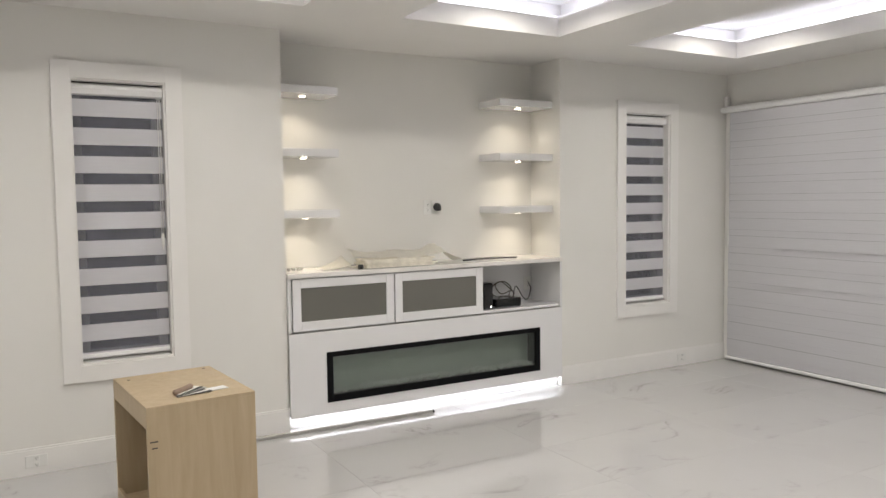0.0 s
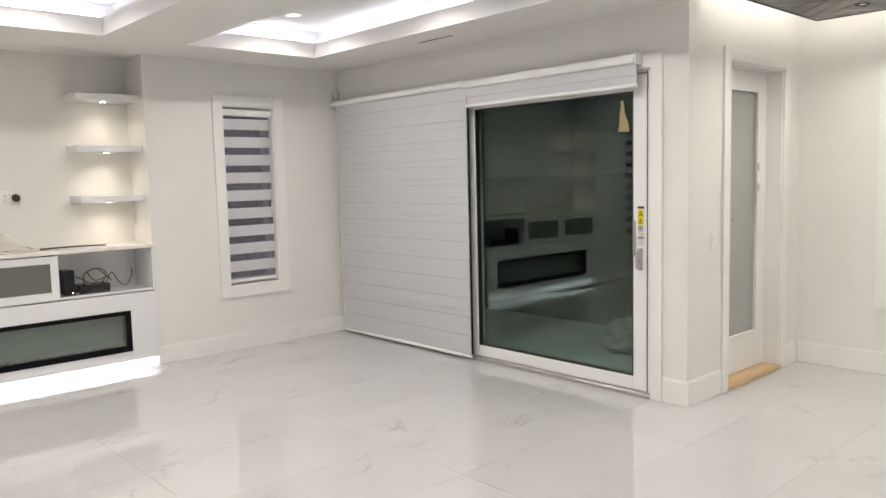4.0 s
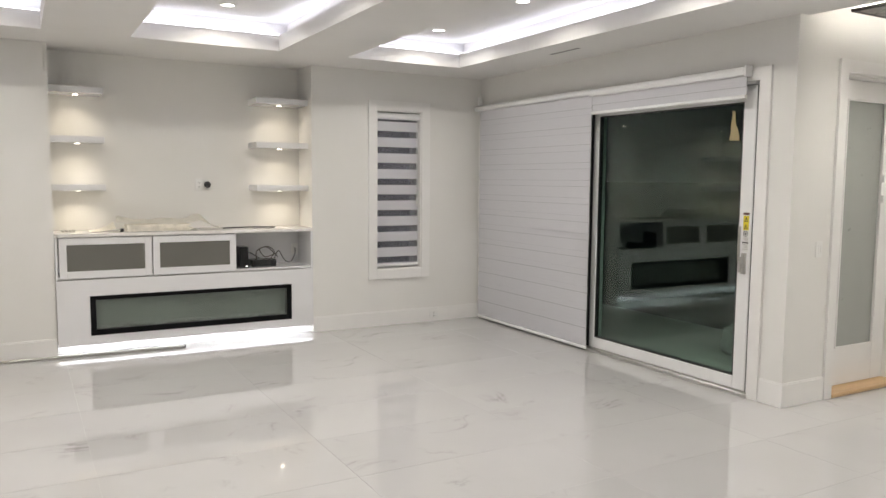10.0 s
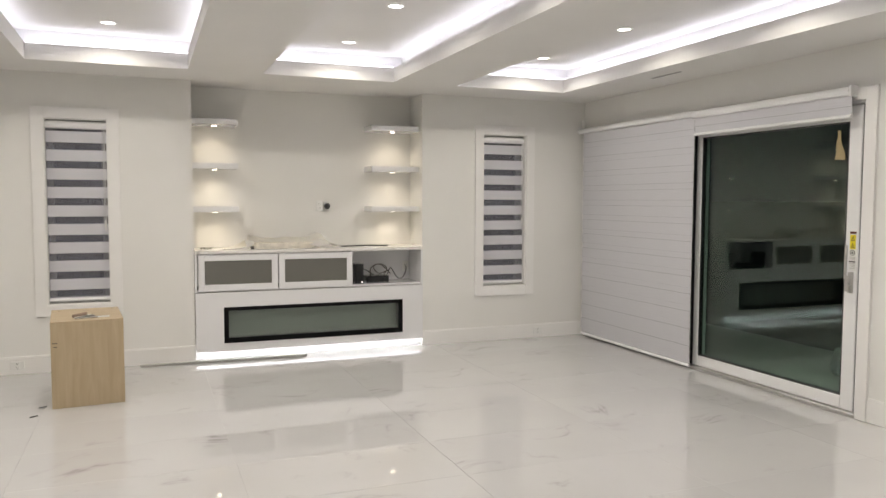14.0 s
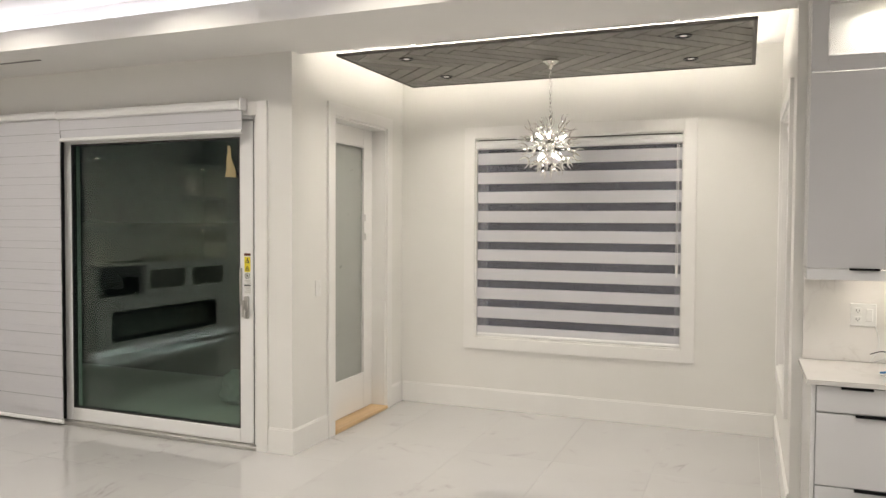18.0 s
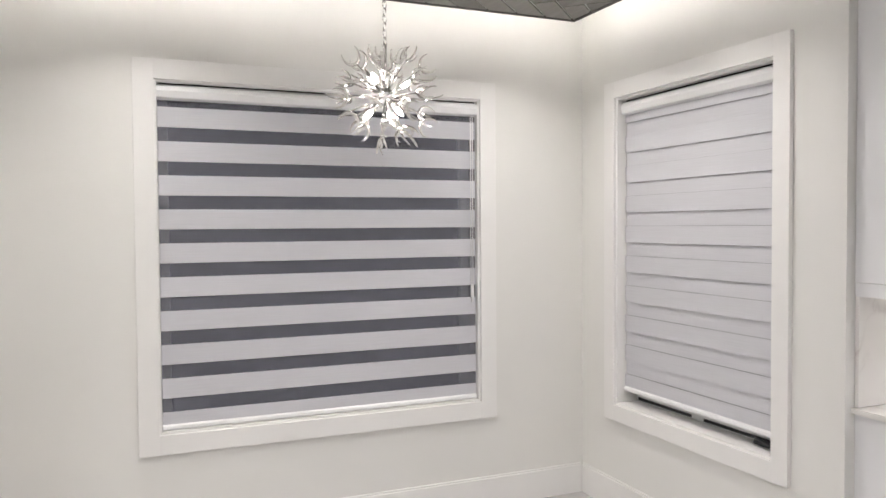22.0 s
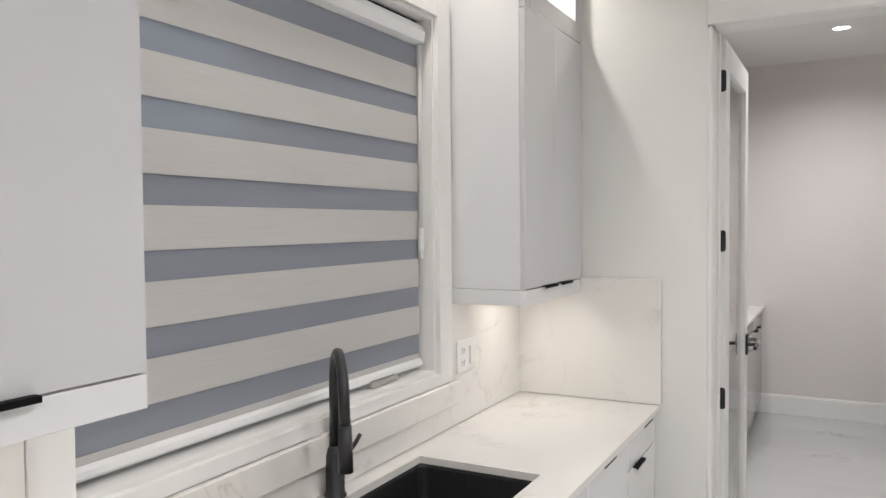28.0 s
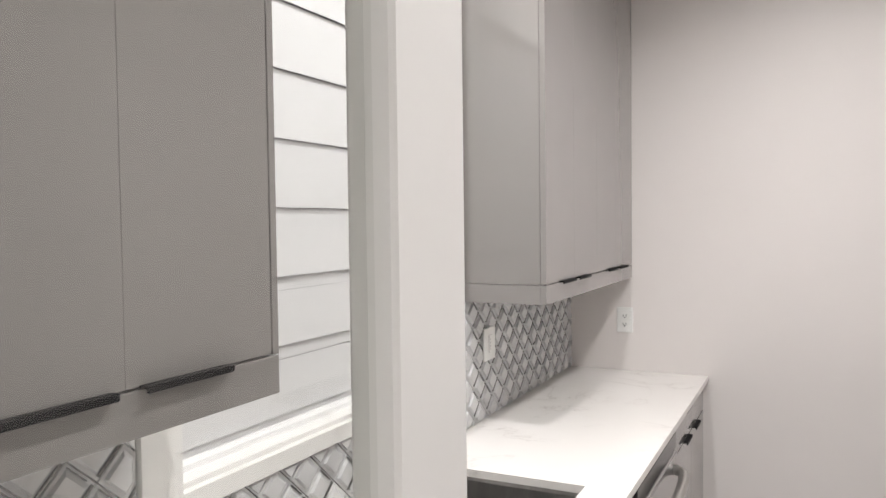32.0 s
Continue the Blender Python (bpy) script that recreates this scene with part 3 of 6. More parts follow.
boxes("label_line", [((0.0272, -3.742, z), (0.0284, -3.695 - 0.008 * (k % 3), z + 0.005)) for k, z in enumerate((1.2, 1.19, 1.18, 1.152, 1.14, 1.128, 1.116))], METAL, sheet, 0)
box("label_band", (0.0272, -3.745, 1.163), (0.0284, -3.691, 1.172), INK, sheet, 0)
# a strip of masking tape left on the pane
bm = bmesh.new()
prev = None
for k in range(9):
    z = 2.16 - 0.028 * k
    w = 0.014 if k < 3 else 0.014 + 0.006 * (k - 2)
    y = -3.555 - 0.004 * math.sin(k * 1.3) - 0.002 * k
    row = [bm.verts.new((0.036 - 0.003 * math.sin(k * 0.9), y - w, z)), bm.verts.new((0.035 - 0.003 * math.sin(k * 0.7), y + w, z + 0.006))]
    if prev:
        bm.faces.new((prev[0], prev[1], row[1], row[0]))
    prev = row
bmesh.ops.solidify(bm, geom=bm.faces[:], thickness=0.001)
tagged(linked("tape_strip", bm, plain("masking_tape", (0.62, 0.52, 0.3), 0.6, var=0.08, bump=0.1)), "crumpled beige masking tape stuck on the glass", "tape")

# ---- nook door ----
door = new("door_2")
door.location = (1.0, -4.118, 0.0)
tagged(door, kind="structure")
casing(door, DOORWALL, 0.556, 1.45, 0.0, 2.425, 0.093, sill=False)
boxes("jamb", [DOORWALL.box(0.556, 0.568, -0.004, 0.168, 0.03, 2.425), DOORWALL.box(1.438, 1.45, -0.004, 0.168, 0.03, 2.425), DOORWALL.box(0.568, 1.438, -0.004, 0.168, 2.411, 2.425)], TRIM, door, 0.002)
box("threshold", *DOORWALL.box(0.556, 1.45, -0.03, 0.16, 0.0, 0.03), OAK, door, 0.006, "light oak threshold")
leaf = glazed_panel(door, "door_leaf", DOORWALL, 0.57, 1.434, 0.032, 2.408, 0.12, 0.162, 0.16, 0.2, 0.298, 0.145, FROST, TRIM)
boxes("glass_moulding", [DOORWALL.box(0.77, 0.785, 0.108, 0.12, 0.33, 2.263), DOORWALL.box(1.262, 1.277, 0.108, 0.12, 0.33, 2.263),
                         DOORWALL.box(0.785, 1.262, 0.108, 0.12, 0.33, 0.345), DOORWALL.box(0.785, 1.262, 0.108, 0.12, 2.248, 2.263)], TRIM, leaf, 0.003)
for z in (1.5, 1.66):
    box("latch", *DOORWALL.box(1.254, 1.27, 0.083, 0.112, z - 0.03, z + 0.03), PLASTIC, leaf, 0.004)
tube("lever_handle", [(0.635, -3.99, 1.04), (0.635, -4.04, 1.04), (0.615, -4.045, 1.04), (0.59, -4.045, 1.04)], 0.009, BLACK, leaf, label="black lever handle")


# ---- blinds ----
def blind(face, u0, u1, ztop, zbot, d, first, pitch, solid, label, closed=False, case=0.075, case_d=0.065, cord=None, cloth=None, sheer=None, wave=0.0, cap=False, group="zebra blinds", rail=0.028, bar=None, gap=0.0, slit=0.0022):
    """A striped roller blind: head case, bands of cloth with sheer between, a bottom rail, a cord."""
    cloth, sheer = cloth or CLOTH, sheer or (SHEER_PALE if closed else SHEER)
    b = thing("zebra_blind", face.p((u0 + u1) / 2, d, zbot), label, "window blind", group)
    bm = bmesh.new()
    # head case: rounded front, from a short section swept along u
    prof = [(0.0, 0.0), (0.0, case), (-case_d * 0.55, case), (-case_d * 0.85, case * 0.86), (-case_d, case * 0.55), (-case_d * 0.9, case * 0.12), (-case_d * 0.6, 0.0)]
    ends = [[bm.verts.new(face.p(u, d + 0.03 + q, ztop - case + h)) for q, h in prof] for u in (bar or (u0 - 0.004, u1 + 0.004))]
    k = len(prof)
    for j in range(k):
        bm.faces.new((ends[0][j], ends[0][(j + 1) % k], ends[1][(j + 1) % k], ends[1][j]))
    bm.faces.new(ends[0])
    bm.faces.new(ends[1][::-1])
    part("head_case", bm, ALU, b)
    if gap:
        # matte black strip painting the shade in the slot above the head case
        box("gap_shade", *face.box(u0 + 0.004, u1 - 0.004, d - 0.005, d + 0.02, ztop + 0.0002, ztop + gap), MATTE, b, 0)
    zc = ztop - case
    back_d = 0.003 if closed else 0.0
    boxes("sheer", [face.box(u0, u1, d + back_d, d + back_d + 0.0008, zbot + rail, zc + 0.01)], sheer, b, 0)
    zt, j = first, 0
    bits = []
    while zt > zbot + rail + 0.004:
        a, e = min(zt, zc + 0.008), max(zt - solid, zbot + rail)
        if a - e > 0.004:
            bits.append((a, e, j))
        zt -= pitch
        j += 1
    for a, e, j in bits:
        off = (-0.0042 if closed else -0.003) - wave * (0.5 + 0.5 * math.sin(j * 2.1))
        box("band", *face.box(u0, u1, d + off - 0.0012, d + off, e, a), cloth, b, 0)
    if closed:
        # the rear layer of cloth shows between the front bands; a thin slit of sheer stays open under each front band
        zt = first + pitch - solid - 0.002
        back = []
        while zt > zbot + rail:
            a, e = min(zt, zc), max(zt - (pitch - solid) + slit, zbot + rail)
            if a - e > 0.01:
                back.append(face.box(u0 + 0.003, u1 - 0.003, d + 0.0008, d + 0.0016, e, a))
            zt -= pitch
        for lo, hi in back:
            box("back_band", lo, hi, cloth, b, 0)
    bm = bmesh.new()
    prof = [(0.008, 0.0), (0.01, rail), (-0.006, rail), (-0.014, rail * 0.7), (-0.016, rail * 0.25), (-0.01, 0.0)]
    ends = [[bm.verts.new(face.p(u, d + q, zbot + h)) for q, h in prof] for u in (u0, u1)]
    k = len(prof)
    for j in range(k):
        bm.faces.new((ends[0][j], ends[0][(j + 1) % k], ends[1][(j + 1) % k], ends[1][j]))
    bm.faces.new(ends[0])
    bm.faces.new(ends[1][::-1])
    part("bottom_rail", bm, ALU, b)
    if cord:
        u, z = cord
        tube("cord", [face.p(u, d - 0.02, zc), face.p(u, d - 0.02, z)], 0.0025, PLASTIC, b, 6)
        tube("cord", [face.p(u + 0.012, d - 0.02, zc), face.p(u + 0.012, d - 0.02, z)], 0.0025, PLASTIC, b, 6)
        bm = bmesh.new()
        add_box(bm, face.p(u - 0.004, d - 0.03, z - 0.08), face.p(u + 0.015, d - 0.012, z), 0.006, 2)
        add_box(bm, face.p(u, d - 0.027, z - 0.105), face.p(u + 0.011, d - 0.014, z - 0.078), 0.006, 2)
        part("cord_tensioner", bm, PLASTIC, b, "clear plastic cord tensioner")
    if cap:
        bm = bmesh.new()
        add_box(bm, *face.box(u0 - 0.02, u0 - 0.003, d - 0.045, d + 0.034, ztop - case - 0.008, ztop + 0.008), 0.006, 2)
        part("end_cap", bm, ALU, b)
    return b


OPEN = "half open grey striped zebra blind in the "
blind(NORTH, -5.77, -5.255, 2.352, 0.655, 0.055, 2.255, 0.1735, 0.105, OPEN + "tall narrow window", cord=(-5.282, 1.42), gap=0.005)
blind(NORTH, -1.32, -0.8, 2.352, 0.655, 0.055, 2.255, 0.1735, 0.105, OPEN + "tall narrow window", cord=(-0.826, 1.42), gap=0.005)
blind(NOOK, -6.53, -4.829, 2.332, 0.637, 0.022, 2.224, 0.1664, 0.0985, OPEN + "wide nook window", cord=(-6.507, 1.3), gap=0.007)
blind(SIDE, 0.322, 1.425, 2.326, 0.688, 0.055, 2.299, 0.1682, 0.093, "closed light grey zebra blind in the side window", closed=True, wave=0.0003, gap=0.006, slit=0.0035)
blind(EAST, -2.03, -0.085, 2.472, 0.02, -0.06, 2.41, 0.1685, 0.107, "closed light grey zebra blind over the fixed glass", closed=True, wave=0.0006, case=0.06, case_d=0.07, slit=0.0042, cord=(-0.1, 1.24), bar=(-2.022, -0.004))
blind(EAST, -3.742, -2.034, 2.466, 2.235, -0.06, 2.43, 0.1685, 0.107, "light grey zebra blind raised most of the way", closed=True, wave=0.0005, case=0.068, case_d=0.07, slit=0.0042, cap=True, bar=(-3.736, -2.0235))
blind(KITCHEN, -9.378, -8.04, 2.31, 1.147, 0.05, 2.16, 0.1612, 0.0955, OPEN + "kitchen window", cord=(-9.372, 1.62), cloth=fabric("blind_cloth_cream", (0.61, 0.595, 0.58)), sheer=fabric("sheer_cloth_blue", (0.42, 0.445, 0.52), see=0.45), gap=0.006)
blind(PANTRY, -12.725, -11.615, 2.328, 1.125, 0.055, 2.268, 0.1613, 0.129, "closed white zebra blind in the pantry window", closed=True, wave=0.0006, cord=(-12.715, 1.66), cloth=CLOTH_WHITE)
# casement crank and operator on the side window sill
w = thing("window_crank", (0.42, -7.32, 0.624), "folded dark metal window crank on the sill", "window crank")
bm = bmesh.new()
add_box(bm, (0.35, -7.345, 0.624), (0.5, -7.315, 0.647), 0.008, 2)
add_tube(bm, smooth_path([(0.49, -7.325, 0.647), (0.46, -7.3, 0.662), (0.41, -7.295, 0.654), (0.36, -7.3, 0.647)]), 0.008)
part("crank", bm, BLACK, w, smooth=False)
bm = bmesh.new()
add_box(bm, (0.97, -7.3725, 0.63), (1.41, -7.3695, 0.646), 0.001)
add_box(bm, (0.4, -7.3725, 0.63), (0.88, -7.3695, 0.646), 0.001)
tagged(linked("sash_slots", bm, DARKPLASTIC), "dark drainage slots along the window sash", "window slot")
w = thing("sill_latch", (-0.0, -9.1, 1.132), "small grey window operator on the kitchen sill", "window crank")
bm = bmesh.new()
add_box(bm, (-0.02, -9.2, 1.132), (0.04, -9.05, 1.155), 0.01, 2)
part("housing", bm, METAL, w)

# ---- fireplace wall ----
unit = thing("media_cabinet", (-3.27, 0.2, 0.0), "glossy white built-in media cabinet with two frosted doors", "cabinet")
CX0, CX1, CF = -4.477, -2.073, -0.03
box("countertop", (CX0 - 0.001, CF - 0.012, 1.078), (CX1 + 0.001, 0.408, 1.112), QUARTZ, unit, 0.003, "white quartz top")
boxes("body", [((CX0, CF, 0.695), (CX0 + 0.02, 0.4, 1.078)), ((CX1 - 0.022, CF, 0.695), (CX1, 0.4, 1.078)), ((-2.885, CF + 0.02, 0.715), (-2.867, 0.39, 1.078)),
               ((CX0 + 0.02, CF + 0.02, 0.695), (CX1 - 0.022, 0.39, 0.715)), ((CX0 + 0.02, 0.38, 0.715), (CX1 - 0.022, 0.4, 1.078))], LACQUER, unit, 0.001)
for a, b in ((-4.446, -3.662), (-3.652, -2.872)):
    d = boxes("door", [((a, CF, 0.7), (a + 0.062, CF + 0.019, 1.07)), ((b - 0.062, CF, 0.7), (b, CF + 0.019, 1.07)), ((a + 0.062, CF, 0.7), (b - 0.062, CF + 0.019, 0.768)), ((a + 0.062, CF, 1.006), (b - 0.062, CF + 0.019, 1.07))], LACQUER, unit, 0.002)
    box("frosted_panel", (a + 0.062, CF + 0.008, 0.768), (b - 0.062, CF + 0.013, 1.006), SMOKE, d, 0, "grey frosted glass panel")
FX0, FX1, FZ0, FZ1 = -4.205, -2.31, 0.17, 0.535
boxes("lower_panel", [((CX0, CF, 0.085), (FX0, CF + 0.02, 0.688)), ((FX1, CF, 0.085), (CX1, CF + 0.02, 0.688)), ((FX0, CF, 0.085), (FX1, CF + 0.02, FZ0)), ((FX0, CF, FZ1), (FX1, CF + 0.02, 0.688))], LACQUER, unit, 0)
box("plinth", (CX0, 0.04, 0.0), (CX1, 0.06, 0.102), LACQUER, unit, 0.001)
box("underside", (CX0, CF + 0.02, 0.102), (CX1, 0.06, 0.112), LACQUER, unit, 0)
strip = thing("toe_light_strip", (-3.27, 0.0, 0.1), "bright white light strip under the media cabinet", "strip light")
box("diffuser", (CX0 + 0.01, -0.006, 0.096), (CX1 - 0.01, 0.01, 0.102), LIT_TOE, strip, 0)

fire = thing("electric_fireplace", (-3.26, 0.0, 0.35), "long black framed electric fireplace with a glass front", "fireplace")
fr = 0.046
bm = bmesh.new()
for lo, hi in (((FX0, CF - 0.008, FZ0), (FX0 + fr, CF + 0.018, FZ1)), ((FX1 - fr, CF - 0.008, FZ0), (FX1, CF + 0.018, FZ1)),
               ((FX0 + fr, CF - 0.008, FZ0), (FX1 - fr, CF + 0.018, FZ0 + fr * 1.1)), ((FX0 + fr, CF - 0.008, FZ1 - fr * 0.8), (FX1 - fr, CF + 0.018, FZ1))):
    add_box(bm, lo, hi, 0.002)
part("bezel", bm, MATTE, fire)
FIREBACK = plain("firebox_glass", (0.34, 0.355, 0.345), 0.12, var=0.06, scale=1.5, bump=0.0)
boxes("firebox", [((FX0 + 0.01, 0.12, FZ0), (FX1 - 0.01, 0.135, FZ1)), ((FX0 + 0.01, CF + 0.02, FZ0), (FX1 - 0.01, 0.12, FZ0 + 0.012)), ((FX0 + 0.01, CF + 0.02, FZ1 - 0.012), (FX1 - 0.01, 0.12, FZ1)),
                  ((FX0 + 0.01, CF + 0.02, FZ0 + 0.012), (FX0 + 0.03, 0.12, FZ1 - 0.012)), ((FX1 - 0.03, CF + 0.02, FZ0 + 0.012), (FX1 - 0.01, 0.12, FZ1 - 0.012))], BLACK, fire, 0)
box("back_panel", (FX0 + 0.03, 0.105, FZ0 + 0.012), (FX1 - 0.03, 0.12, FZ1 - 0.012), FIREBACK, fire, 0, "grey green reflective back panel")
g = box("front_glass", (FX0 + fr, CF + 0.004, FZ0 + fr), (FX1 - fr, CF + 0.008, FZ1 - fr * 0.8), thin_glass("fire_glass", (0.85, 0.9, 0.87), 1.75), fire, 0)
g.visible_shadow = False
bm = bmesh.new()
rnd = random.Random(5)
for k in range(900):
    x, y, s = rnd.uniform(FX0 + 0.05, FX1 - 0.05), rnd.uniform(0.0, 0.1), rnd.uniform(0.006, 0.013)
    z = FZ0 + 0.05 + rnd.uniform(0, 0.034) * (0.55 + 0.45 * math.sin(x * 7) ** 2)
    m = Matrix.Translation((x, y, z)) @ Euler([rnd.uniform(0, 6) for _ in range(3)]).to_matrix().to_4x4() @ Matrix.Diagonal((s, s * rnd.uniform(0.5, 1), s * rnd.uniform(0.5, 1), 1))
    vs = [bm.verts.new(m @ Vector(v)) for v in ((1, 0, 0), (-1, 0, 0), (0, 1, 0), (0, -1, 0), (0, 0, 1), (0, 0, -1))]
    for a, b, c in ((0, 2, 4), (2, 1, 4), (1, 3, 4), (3, 0, 4), (2, 0, 5), (1, 2, 5), (3, 1, 5), (0, 3, 5)):
        bm.faces.new((vs[a], vs[b], vs[c]))
tagged(part("glass_crystals", bm, plain("crystal_glass", (0.42, 0.43, 0.43), 0.08, var=0.3, scale=60, bump=0.0, coat=0.6), fire, "clear crushed glass media"), kind="stuff")
box("media_tray", (FX0 + 0.03, -0.01, FZ0 + 0.012), (FX1 - 0.03, 0.105, FZ0 + 0.048), BLACK, fire, 0)

for side, (x0, x1) in enumerate(((-4.478, -4.03), (-2.62, -2.074))):
    for k, z in enumerate((2.435, 1.99, 1.552)):
        s = thing("wall_shelf", ((x0 + x1) / 2, 0.25, z), "white floating niche shelf with a small warm light under it", "shelf", "niche shelves")
        box("board", (x0, 0.09, z - 0.058), (x1, 0.408, z), LACQUER, s, 0.003)
        lx = (x0 + x1) / 2
        disc("light_ring", (lx, 0.22, z - 0.06), 0.03, 0.006, METAL, s)
        disc("lens", (lx, 0.22, z - 0.0635), 0.023, 0.003, LIT_PUCK, s)
        area("shelf_lamp", (lx, 0.22, z - 0.07), PUCK, LED_WARM, 0.05, spread=125)


def outlet(face, u, z, label, kind="duplex", w=0.075, h=0.118):
    o = thing("wall_outlet" if kind != "switch" else "light_switch", face.p(u, 0, z), label, "outlet" if kind != "switch" else "switch", "wall plates")
    bm = bmesh.new()
    add_box(bm, *face.box(u - w / 2, u + w / 2, -0.007, 0.0, z - h / 2, z + h / 2), 0.004, 2)
    part("plate", bm, PLASTIC, o)
    if kind == "duplex":
        for dz in (0.02, -0.02):
            bm = bmesh.new()
            add_box(bm, *face.box(u - 0.016, u + 0.016, -0.009, -0.007, z + dz - 0.014, z + dz + 0.014), 0.004)
            p = part("socket", bm, PLASTIC, o)
            boxes("slot", [face.box(u - 0.008, u - 0.0055, -0.0096, -0.009, z + dz - 0.004, z + dz + 0.006), face.box(u + 0.0055, u + 0.008, -0.0096, -0.009, z + dz - 0.004, z + dz + 0.006),
                           face.box(u - 0.0025, u + 0.0025, -0.0096, -0.009, z + dz - 0.011, z + dz - 0.006)], INK, p, 0)
    elif kind == "pair":
        q = u - w * 0.22 * (1 if face.axis == "y" else -1)
        for dz in (0.022, -0.022):
            bm = bmesh.new()
            add_box(bm, *face.box(q - 0.016, q + 0.016, -0.009, -0.007, z + dz - 0.015, z + dz + 0.015), 0.004)
            p = part("socket", bm, PLASTIC, o)
            boxes("slot", [face.box(q - 0.008, q - 0.0055, -0.0096, -0.009, z + dz - 0.004, z + dz + 0.006), face.box(q + 0.0055, q + 0.008, -0.0096, -0.009, z + dz - 0.004, z + dz + 0.006),
                           face.box(q - 0.0025, q + 0.0025, -0.0096, -0.009, z + dz - 0.011, z + dz - 0.006)], INK, p, 0)
        q = u + w * 0.22 * (1 if face.axis == "y" else -1)
        box("rocker", *face.box(q - 0.016, q + 0.016, -0.012, -0.007, z - 0.033, z + 0.033), PLASTIC, o, 0.003)
    else:
        box("rocker", *face.box(u - 0.016, u + 0.016, -0.012, -0.007, z - 0.033, z + 0.033), PLASTIC, o, 0.003)
        boxes("mark", [face.box(u + 0.004, u + 0.009, -0.0126, -0.012, z + q, z + q + 0.006) for q in (-0.022, -0.01, 0.002, 0.014)], METAL, o, 0)
    return o


BASE_OUT = Face("y", -0.016, 1)
outlet(BASE_OUT, -6.05, 0.085, "white duplex outlet set in the baseboard", w=0.118, h=0.075)
outlet(BASE_OUT, -0.62, 0.085, "white duplex outlet set in the baseboard", w=0.118, h=0.075)
outlet(Face("x", 1.799, 1), -4.98, 0.09, "white duplex outlet set in the baseboard", w=0.118, h=0.075)
outlet(DOORWALL, 0.338, 1.14, "white switch plate beside the glazed door", "switch")
o = outlet(NICHE, -3.13, 1.553, "white outlet plate on the niche wall")
tv = thing("tv_cable_port", (-3.05, 0.41, 1.553), "white wall plate with a coiled black cable end", "cable port")
bm = bmesh.new()
add_box(bm, (-3.09, 0.403, 1.5), (-3.01, 0.41, 1.606), 0.004, 2)
part("plate", bm, PLASTIC, tv)
bm = bmesh.new()
bmesh.ops.create_uvsphere(bm, u_segments=14, v_segments=9, radius=0.034, matrix=Matrix.Translation((-3.05, 0.385, 1.553)))
add_tube(bm, smooth_path([(-3.05, 0.38, 1.56), (-3.075, 0.355, 1.575), (-3.07, 0.35, 1.54), (-3.04, 0.352, 1.53), (-3.03, 0.37, 1.56)]), 0.008)
part("cable_end", bm, DARKPLASTIC, tv, smooth=True)
s = thing("motion_sensor", (-0.03, -0.03, 2.53), "small white motion sensor in the wall corner", "sensor")
bm = bmesh.new()
add_box(bm, (-0.055, -0.045, 2.475), (-0.005, -0.005, 2.575), 0.012, 2)
part("housing", bm, PLASTIC, s)
v = thing("ceiling_slot_vent", (-0.42, -2.06, TOP), "narrow black linear air slot in the ceiling", "vent")
box("slot", (-0.417, -2.235, TOP - 0.003), (-0.393, -1.83, TOP + 0.001), BLACK, v, 0)
box("edge_strip", (-0.422, -2.24, TOP - 0.0025), (-0.417, -1.825, TOP), METAL, v, 0)

# things on and in the media cabinet
TOPZ = 1.112


def paper(name, label, fn, nu, nv, thick=0.0012, mat=None):
    bm = bmesh.new()
    g = [[bm.verts.new(fn(i / nu, j / nv)) for j in range(nv + 1)] for i in range(nu + 1)]
    for i in range(nu):
        for j in range(nv):
            bm.faces.new((g[i][j], g[i + 1][j], g[i + 1][j + 1], g[i][j + 1]))
    bmesh.ops.solidify(bm, geom=bm.faces[:], thickness=thick)
    return tagged(linked(name, bm, mat or PAPER, smooth=True), label, "paper", "papers on the cabinet")


def sheet_fn(u, v):
    x = -3.97 + 0.95 * u + 0.04 * v
    lift = 0.045 * math.exp(-(u / 0.1) ** 2) + 0.055 * math.exp(-((u - 0.78) / 0.09) ** 2)
    tail = 0.105 * min(1.0, max(0.0, (u - 0.8) / 0.17)) * (0.6 + 0.4 * v)
    crumple = 0.006 * math.sin(9 * u + 4 * v) + 0.004 * math.sin(23 * u - 9 * v) + 0.003 * math.sin(41 * u + 17 * v)
    return (x, 0.004 + 0.23 * v + 0.015 * math.sin(u * 5), TOPZ + 0.077 + (0.03 * v - 0.004 * (1 - v) ** 3) * (1 - tail / 0.105) + lift * (0.35 + 0.65 * v) - tail * 0.68 + crumple * (1 - tail / 0.14))


def flap_fn(u, v):
    return (-4.18 + 0.22 * u, 0.06 + 0.2 * v, TOPZ + 0.004 + 0.08 * u * u * (0.3 + 0.7 * v) + 0.004 * math.sin(8 * v))


def under_fn(u, v):
    return (-3.92 + 0.72 * u, -0.01 + 0.25 * v, TOPZ + 0.0015 + 0.0008 * math.sin(u * 6 + v))


plan = new("folded_plan")
plan.location = (-3.59, 0.09, TOPZ)
tagged(plan, "thick folded cream paper plan lying on the cabinet", "paper", "papers on the cabinet")
AGED = plain("aged_paper", (0.8, 0.76, 0.67), 0.85, var=0.16, scale=14, bump=0.3, fine=40)
for k in range(5):
    # folds lie unevenly on one another, each with a soft front edge
    x, y, z = -3.88 + 0.012 * math.sin(k * 2.3), -0.014 + 0.005 * math.sin(k * 1.9), TOPZ + 0.003 + 0.0128 * k
    bm = bmesh.new()
    add_box(bm, (x, y, z), (x + 0.575 + 0.02 * math.sin(k * 1.7), y + 0.2, z + 0.0122), 0.0045, 2)
    part("fold", bm, AGED, plan, smooth=True)
